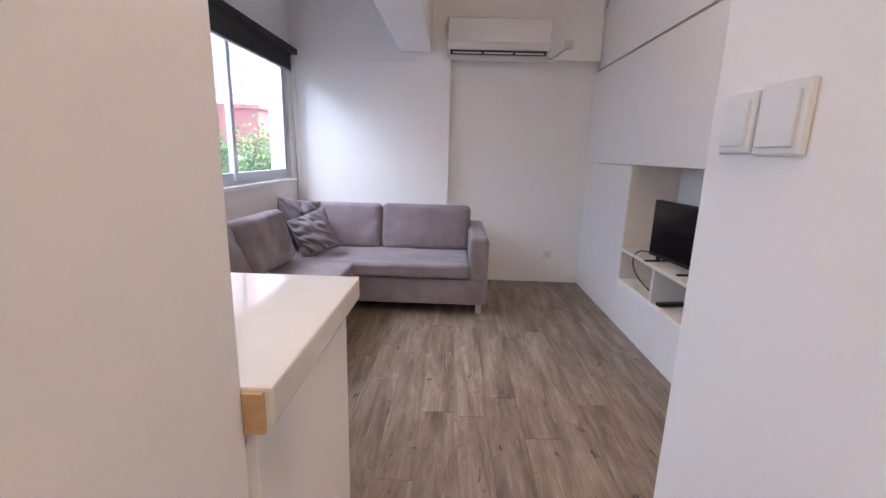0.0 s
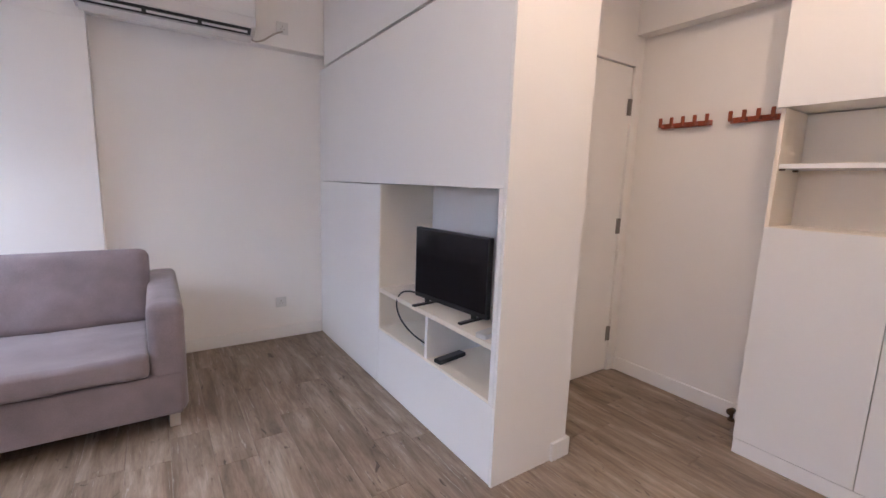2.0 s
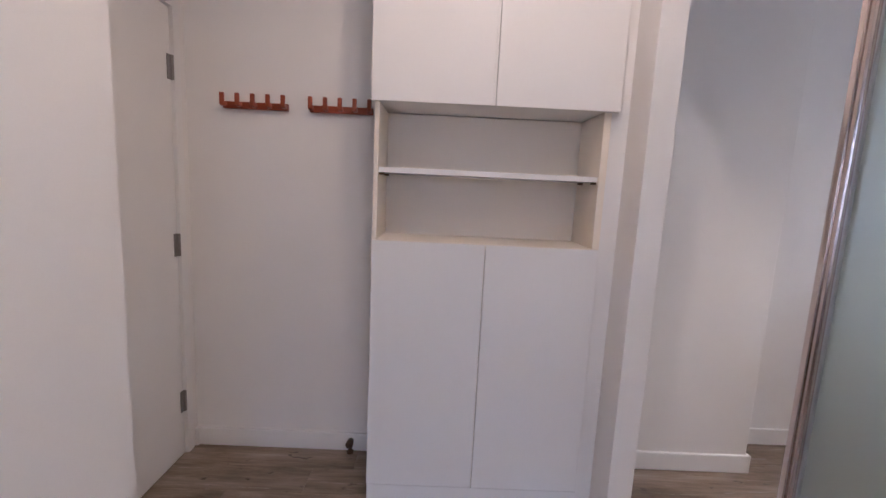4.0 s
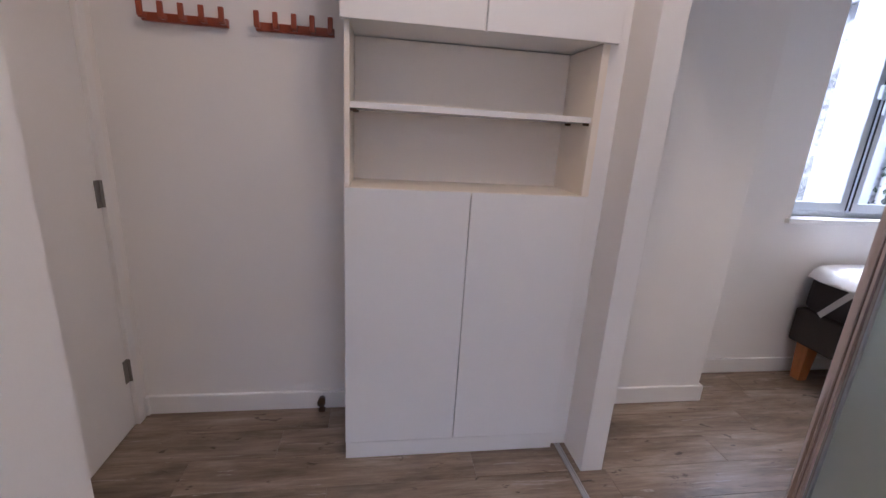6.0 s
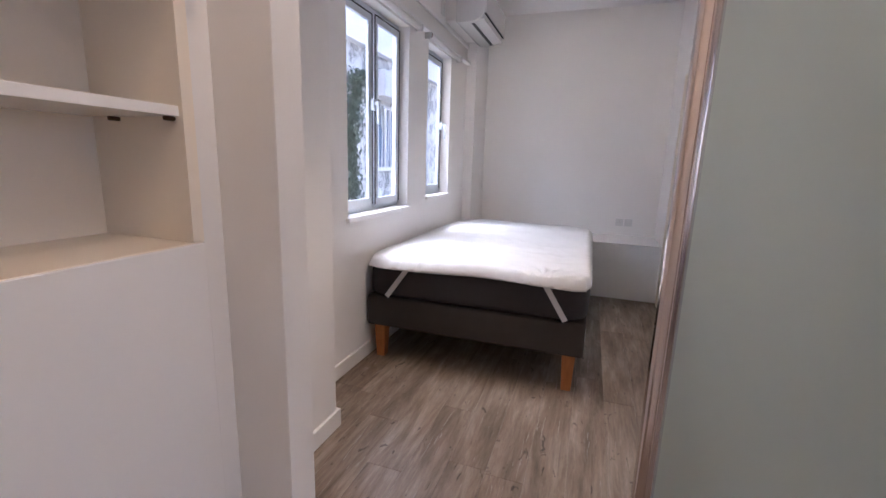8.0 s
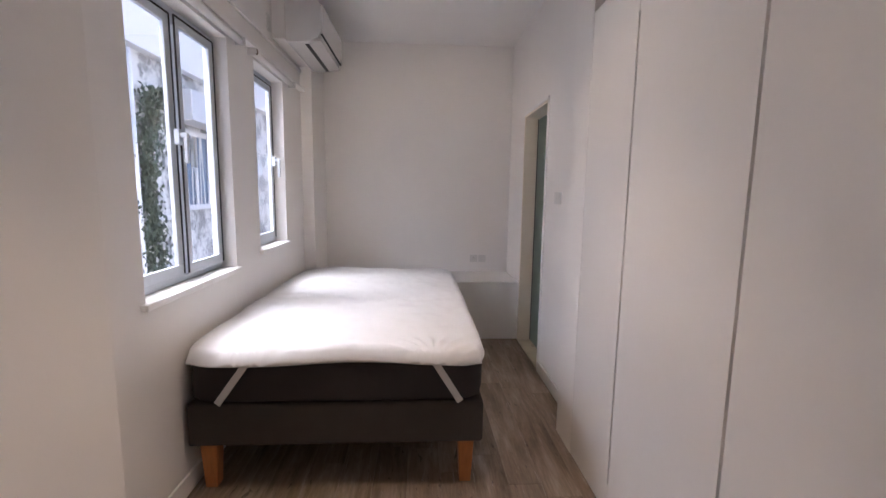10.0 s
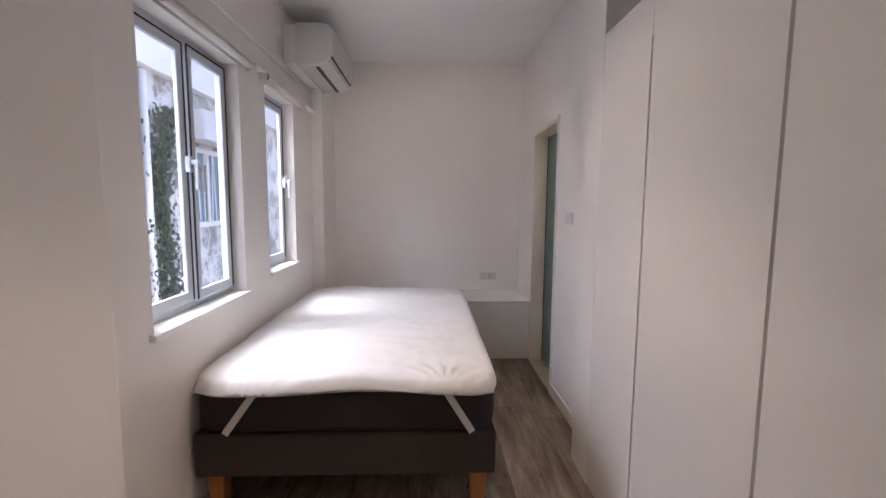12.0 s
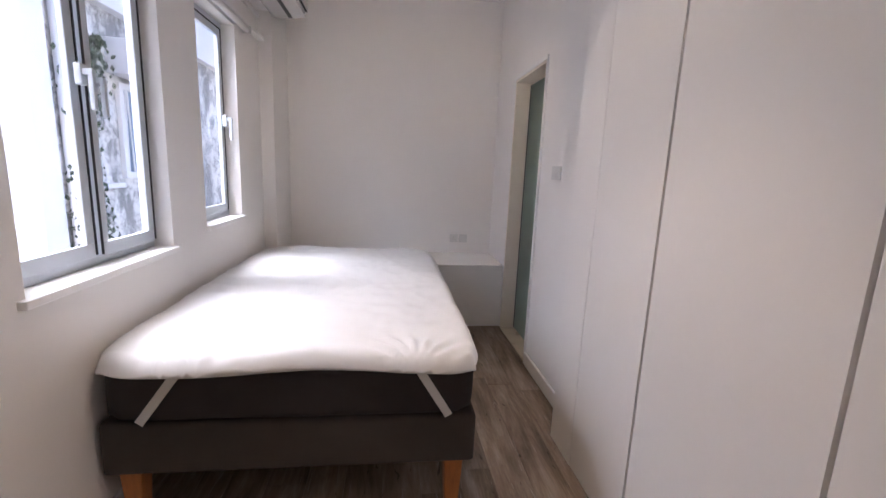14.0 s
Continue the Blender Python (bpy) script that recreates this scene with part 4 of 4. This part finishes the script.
tp = thing("mattress_topper", (2.9, -1.9, 0.70), "white quilted mattress topper, slightly wavy, on the bed", "mattress topper")
part("pad", topper(), TOPPER, tp)
for xa, xb in ((3.34, 3.50), (2.44, 2.30)):
    b = bmesh.new()
    d = 0.017
    y = BY1 + 0.016
    top, low = Vector((xa, y, 0.705)), Vector((xb, y, 0.482))
    across = Vector((low.z - top.z, 0, -(low.x - top.x))).normalized() * d
    vs = [b.verts.new(p) for p in (top + across, top - across, low - across, low + across)]
    f = b.faces.new(vs)
    ex = bmesh.ops.extrude_face_region(b, geom=[f])
    for v in ex["geom"]:
        if isinstance(v, bmesh.types.BMVert):
            v.co.y -= 0.004
    bmesh.ops.recalc_face_normals(b, faces=b.faces[:])
    part("strap", b, ELASTIC, tp, "white elastic corner strap")
for x, y in ((3.575, -0.845), (2.262, -0.845), (3.575, -2.97), (2.262, -2.97)):
    b = box(x - 0.042, x + 0.042, y - 0.042, y + 0.042, 0.001, 0.251, bevel=0.005)
    for v in b.verts:
        if v.co.z < 0.1:
            v.co.x, v.co.y = x + (v.co.x - x) * 0.72, y + (v.co.y - y) * 0.72
    part("leg", b, PINE, bed, "orange pine leg")
part("label_tag", box(BX0 - 0.004, BX0 - 0.001, -0.92, -0.86, 0.33, 0.41), ELASTIC, bed, "white care label")

# ---- bedroom: ledge, blinds, plates ----
lg = thing("bed_ledge", (2.5, -3.4, 0), "white boxed-in ledge behind the bed", "ledge")
part("front_board", box(1.473, 3.568, -3.074, -3.056, 0.002, 0.594, bevel=0.001), LAMINATE, lg)
part("top_board", box(1.473, 3.568, HEAD + 0.002, -3.052, 0.596, 0.613, bevel=0.002), LAMINATE, lg)
part("body", box(1.475, 3.566, HEAD + 0.004, -3.076, 0.004, 0.594), GROOVE, lg)
wall_plate("power_socket", pose(1.87, HEAD + 0.001, 0.77), 0.086, 0.086, "white socket above the ledge", "socket", 0, 1)
wall_plate("data_socket", pose(1.77, HEAD + 0.001, 0.77), 0.086, 0.086, "white blank plate above the ledge", "socket", 1, 0)
wall_plate("light_switch", pose(1.471, -1.90, 1.50, 0, 0, -90), 0.15, 0.09, "white double light switch beside the bathroom door", "switch", 2, 0)
vl = thing("pelmet_rail", (3.65, -1.9, 2.49), "slim white pelmet rail above the bedroom windows", "rail")
part("rail", box(3.628, EX - 0.001, -3.11, -0.470, 2.482, 2.512, bevel=0.004), TRIM, vl)
for name_y in ((-1.62, -0.47), (-2.72, -1.82)):
    rb = thing("roller_blind", (3.62, name_y[0], 2.44), "rolled-up white roller blind above the window", "blind", "bedroom blinds")
    part("tube", smooth(rod(bmesh.new(), (3.640, name_y[0] + 0.02, 2.455), (3.640, name_y[1] - 0.02, 2.455), 0.024, seg=20)), BLIND_WHITE, rb)
    for y in name_y:
        b = box(3.612, 3.678, y - 0.004, y + 0.004, 2.430, 2.481, bevel=0.002)
        part("bracket", b, PLASTIC, rb)
    part("chain", tube([(3.61, name_y[1] + 0.008, 2.468), (3.605, name_y[1] + 0.010, 2.438), (3.615, name_y[1] + 0.018, 2.433)], 0.004), DARK_STEEL, rb, "dark end of the cord")
thing("trunking", (3.67, -1.8, 2.66), "white pipe trunking running to the air conditioner", "trunking", bm=box(3.660, EX - 0.001, -3.11, -1.15, 2.655, 2.690, bevel=0.008, seg=3), mat=TRIM)
wall_plate("wall_box", pose(3.679, -2.25, 2.80, 0, 0, 90), 0.085, 0.12, "small white box beside the air conditioner", "wall box", 0, 0)

# ---- bathroom doorway ----
bd = tagged(new("door_3"), "half-open bathroom doorway with a green glass sliding door", "door", "", "structure")
bd.location = (1.4, -2.63, 0)
ORIGIN[bd] = (1.4, -2.63, 0)
b = box(1.325, 1.478, -3.012, -2.992, 0.012, 2.290, bevel=0.002)
bx(b, 1.325, 1.478, -2.268, -2.248, 0.012, 2.290, bevel=0.002)
bx(b, 1.325, 1.478, -2.992, -2.268, 2.270, 2.290, bevel=0.002)
part("door_frame", b, NICHE, bd, "cream painted door lining")
b = box(1.471, 1.484, -2.248, -2.222, 0.10, 2.315, bevel=0.003)
bx(b, 1.471, 1.484, -3.05, -2.222, 2.290, 2.317, bevel=0.003)
part("architrave", b, TRIM, bd)
part("glass_leaf", box(1.336, 1.346, -2.99, -2.27, 0.02, 2.255), GREEN_GLASS, bd, "frosted green glass leaf")
part("leaf_edge", box(1.332, 1.350, -2.992, -2.982, 0.02, 2.255), GASKET, bd)
part("threshold", box(1.28, 1.476, -3.0, -2.258, 0.0005, 0.012, bevel=0.002), STONE, bd, "cream marble threshold")


# ---- ceiling spot lights ----
def spot_track(name, p0, p1, spots, label):
    ob = thing(name, ((p0[0] + p1[0]) / 2, (p0[1] + p1[1]) / 2, CEIL), label, "spot light")
    x0, x1, y0, y1 = min(p0[0], p1[0]) - 0.018, max(p0[0], p1[0]) + 0.018, min(p0[1], p1[1]) - 0.018, max(p0[1], p1[1]) + 0.018
    part("bar", box(x0, x1, y0, y1, CEIL - 0.03, CEIL - 0.0005, bevel=0.004), COPPER, ob)
    for place, target in spots:
        p = Vector(place)
        d = (Vector(target) - p).normalized()
        d = (d * 0.35 + Vector((0, 0, -1))).normalized()
        up = Vector((p.x, p.y, CEIL - 0.03))
        part("stem", rod(bmesh.new(), up, p - d * 0.10, 0.007, seg=10), COPPER, ob)
        head = part("head", smooth(rod(bmesh.new(), p - d * 0.12, p - d * 0.012, 0.022, 0.036, seg=24)), COPPER, ob, "brushed copper spot head")
        part("ring", smooth(rod(bmesh.new(), p - d * 0.014, p - d * 0.006, 0.038, 0.038, seg=24)), PLASTIC, head)
        part("lens", smooth(rod(bmesh.new(), p - d * 0.007, p - d * 0.0035, 0.033, 0.033, seg=24)), BULB, head, "glowing lamp lens")


spot_track("spot_light_bar", (2.553, -0.25), (2.562, -1.65), BED_SPOTS, "copper ceiling bar with lit spot lamps")
# a bar out of view; its third head goes with the added lamp
spot_track("spot_light_bar", (0.55, 1.55), (1.55, 1.55), LIVING_SPOTS, "copper ceiling bar with lit spot lamps")


# ---- outside ----
tagged(new("ground", finish("ground", box(-900, 900, -900, 900, -9.2, -9.0), ASPHALT)), "grey street ground far below", "", "", "structure")


def house(name, x0, x1, y0, y1, z0, z1, wall, label, faces, step=2.6, storey=2.9, ww=1.3, wh=1.4, pane=DARK_PANE, first=0.0, ledges=False):
    """A block with a parapet and a grid of recessed-looking windows on the named faces."""
    h = thing(name, ((x0 + x1) / 2, (y0 + y1) / 2, z0), label, "building")
    part("wall", box(x0, x1, y0, y1, z0, z1), wall, h)
    part("roof", box(x0 - 0.2, x1 + 0.2, y0 - 0.2, y1 + 0.2, z1 + 0.001, z1 + 0.35), wall, h)
    for face in faces:
        lo, hi = (y0, y1) if face in "+x-x" and "x" in face else (x0, x1)
        k = 0
        z = z0 + 1.2 + first
        while z + wh < z1 and k < 290:
            u = lo + 0.7
            while u + ww < hi - 0.3:
                b, g = bmesh.new(), bmesh.new()
                if "x" in face:
                    X = x1 if face[0] == "+" else x0
                    s = 1 if face[0] == "+" else -1
                    f = [(X + s * 0.005, X + s * 0.10) if s > 0 else (X - 0.10, X - 0.005)][0]
                    bx(b, *f, u - 0.1, u + ww + 0.1, z - 0.16, z - 0.02)
                    bx(g, *sorted((X + s * 0.004, X + s * 0.03)), u, u + ww, z, z + wh)
                else:
                    Y = y1 if face[0] == "+" else y0
                    s = 1 if face[0] == "+" else -1
                    f = sorted((Y + s * 0.005, Y + s * 0.10))
                    bx(b, u - 0.1, u + ww + 0.1, *f, z - 0.16, z - 0.02)
                    bx(g, u, u + ww, *sorted((Y + s * 0.004, Y + s * 0.03)), z, z + wh)
                w = part("window", g, pane, h)
                if x1 - x0 < 9:
                    part("sill", b, wall, w)
                else:
                    b.free()
                k += 1
                u += step
            if ledges and face == "+x":
                part("balcony", box(x1 + 0.002, x1 + 0.8, y0 + 4.0, y1 - 6.0, z - 0.55, z - 0.40), wall, h)
            z += storey
    return h


house("apartment_building", -42, -31.8, 6.4, 48.6, -9, 32, FACADE, "white apartment block with rows of small windows", ["+x", "-y"], 2.5, 2.9, 1.3, 1.3, ledges=True)
house("tower", -57, -48, 72, 78.4, -9, 63, FACADE_BLUE, "tall tower of blue glass", ["+x", "-y"], 2.2, 2.9, 1.5, 1.6)
house("tower", -61, -50, 80, 90, -9, 71, FACADE, "tall pale residential tower", ["+x", "-y"], 2.2, 2.9, 1.2, 1.3)
house("tower", -61, -50, 92, 106, -9, 60, FACADE_PINK, "tall pink and grey residential tower", ["+x", "-y"], 2.2, 2.9, 1.2, 1.3)
house("low_building", -25, -18, 41, 47, -9, 5.0, ROOF_RED, "low red-walled building behind the tree", ["+x"], 2.5, 3.0, 1.2, 1.2)
house("low_building", -21, -14, 24, 30, -9, 0.6, FACADE_GREY, "low grey shop building", ["+x", "-y"], 2.3, 2.8, 1.3, 1.2)


def tree(place, height, spread, n, seed, mat, label):
    """A tapered trunk with limbs and a crown of many small leaf clumps."""
    rnd = random.Random(seed)
    t = thing("tree", place, label, "tree")
    o = Vector(place)
    b = rod(bmesh.new(), o, o + Vector((0.2, 0.1, height * 0.6)), 0.22, 0.10, 10)
    tips = []
    for k in range(9):
        a = rnd.uniform(0, 6.28)
        s = o + Vector((0.15, 0.1, height * rnd.uniform(0.4, 0.6)))
        e = s + Vector((math.cos(a) * spread * rnd.uniform(0.4, 0.8), math.sin(a) * spread * rnd.uniform(0.4, 0.8), height * rnd.uniform(0.12, 0.36)))
        rod(b, s, e, 0.07, 0.02, 6)
        tips.append(e)
    part("trunk", b, BARK, t)
    verts, faces = [], []
    for k in range(n):
        c = rnd.choice(tips) + Vector((rnd.gauss(0, spread * 0.28), rnd.gauss(0, spread * 0.28), rnd.gauss(0, height * 0.07)))
        q = Euler((rnd.uniform(-0.9, 0.9), rnd.uniform(-0.9, 0.9), rnd.uniform(0, 6.28))).to_matrix()
        s = rnd.uniform(0.06, 0.14)
        i = len(verts)
        for p in ((-s, 0, 0), (0, -s * 0.45, 0.03), (s, 0, -0.02), (0, s * 0.45, 0.03)):
            verts.append(c + q @ Vector(p) - o)
        faces.append((i, i + 1, i + 2, i + 3))
    me = bpy.data.meshes.new("crown")
    me.from_pydata(verts, [], faces)
    me.materials.append(mat)
    cr = new("crown", me)
    cr.parent = t
    tagged(cr, "bright green leafy crown")
    return t


tree((-9.0, 18.9, -9.0), 11.4, 2.3, 34000, 5, LEAF, "broad leafy street tree outside the window")
tree((-11.5, 22.5, -9.0), 9.6, 2.0, 14000, 6, LEAF, "broad leafy street tree outside the window")

# neighbouring old building behind the bedroom
ob1 = thing("old_building", (8.5, -8.0, -9), "weathered old building with a grilled window and creeper", "building")
part("wall", box(6.5, 10.5, -13.0, -4.62, -9, 3.45), OLD_WALL, ob1)
part("parapet", box(6.35, 10.6, -13.1, -4.55, 3.451, 4.2, bevel=0.02), FACADE, ob1, "white painted parapet")
part("pier", box(6.30, 6.9, -4.60, -4.25, -9, 5.0, bevel=0.02), FACADE, ob1, "white painted pier")
part("string_course", box(6.42, 6.499, -6.0, -5.0, 1.05, 1.12, bevel=0.01), FACADE, ob1)
part("canopy", box(6.1, 6.499, -7.4, -5.9, 2.62, 3.1, bevel=0.02), FACADE_GREY, ob1, "grey slatted box over the window")
wf = bmesh.new()
for q in ((-7.16, -6.06, 1.18, 1.27), (-7.16, -6.06, 2.45, 2.54), (-6.15, -6.06, 1.27, 2.45), (-7.16, -7.07, 1.27, 2.45), (-6.64, -6.58, 1.27, 2.45)):
    bx(wf, 6.43, 6.499, *q, bevel=0.006)
w = part("window", wf, FACADE, ob1)
part("pane", box(6.47, 6.496, -7.07, -6.15, 1.27, 2.45), FACADE_BLUE, w)
for k in range(7):
    y = -7.0 + k * 0.14
    part("grille_bar", rod(bmesh.new(), (6.445, y, 1.27), (6.445, y + (0.05 if k % 2 else -0.05), 2.45), 0.012, seg=6), FACADE, w)
for y, z0, z1 in ((-4.95, -9, 3.4), (-7.6, -9, 3.4)):
    part("pipe", smooth(rod(bmesh.new(), (6.44, y, z0), (6.44, y, z1), 0.05, seg=10)), FACADE, ob1, "white drain pipe")
rnd = random.Random(9)
verts, faces = [], []
for k in range(3600):
    t = rnd.random()
    z = -3 + 6.0 * t
    c = Vector((6.47 - rnd.random() * 0.16, -5.30 + 0.16 * math.sin(z * 1.3) + rnd.gauss(0, 0.14 + 0.05 * math.sin(z * 3)), z))
    q = Euler((rnd.uniform(-1, 1), rnd.uniform(0.6, 2.2), rnd.uniform(0, 6.28))).to_matrix()
    s = rnd.uniform(0.02, 0.055)
    i = len(verts)
    for p in ((-s, 0, 0), (0, -s * 0.6, 0.01), (s, 0, 0), (0, s * 0.6, 0.01)):
        verts.append(c + q @ Vector(p))
    faces.append((i, i + 1, i + 2, i + 3))
me = bpy.data.meshes.new("creeper")
me.from_pydata(verts, [], faces)
me.materials.append(IVY)
tagged(new("creeper", me), "dark climbing plant on the old wall", "climbing plant", "", "stuff")
house("apartment_building", 16, 24, -3.2, 12, -9, 7, FACADE, "pale apartment block across the yard", ["-x", "-y"], 2.5, 2.8, 1.2, 1.2)
tree((8.3, -3.3, -9.0), 9.4, 0.9, 7000, 12, LEAF, "slender leafy tree in the yard")

big_switch(0.882, 1.455, 0.084, 0.100, PLASTIC)
big_switch(0.785, 1.455, 0.098, 0.106, PLASTIC)

# ---- floor planks ----
PW, PL = 0.18, 1.22
b = box(-PW / 2 + 0.0004, PW / 2 - 0.0004, -PL / 2 + 0.0004, PL / 2 - 0.0004, -0.008, 0.0, bevel=0.0012, seg=1)
plank_mesh = finish("plank", b, FLOOR)
rnd = random.Random(3)
x = WX + 0.03
while x - PW / 2 < EX + 0.02:
    y = -4.4 + rnd.random() * PL
    while y - PL / 2 < 4.9:
        inside = (y + PL / 2 > HEAD and (x > 1.35 or y > -1.9)) and not (x < 0.02 and y < 0.0)
        if inside:
            p = new("plank", plank_mesh)
            p.location = (x, y, 0)
            p.rotation_euler = (0, 0, math.pi if rnd.random() < 0.5 else 0)
            p.parent = base
        y += PL
    x += PW
structure("bathroom_floor", box(0.1, 1.33, HEAD, -1.42, -0.008, 0.001), STONE)
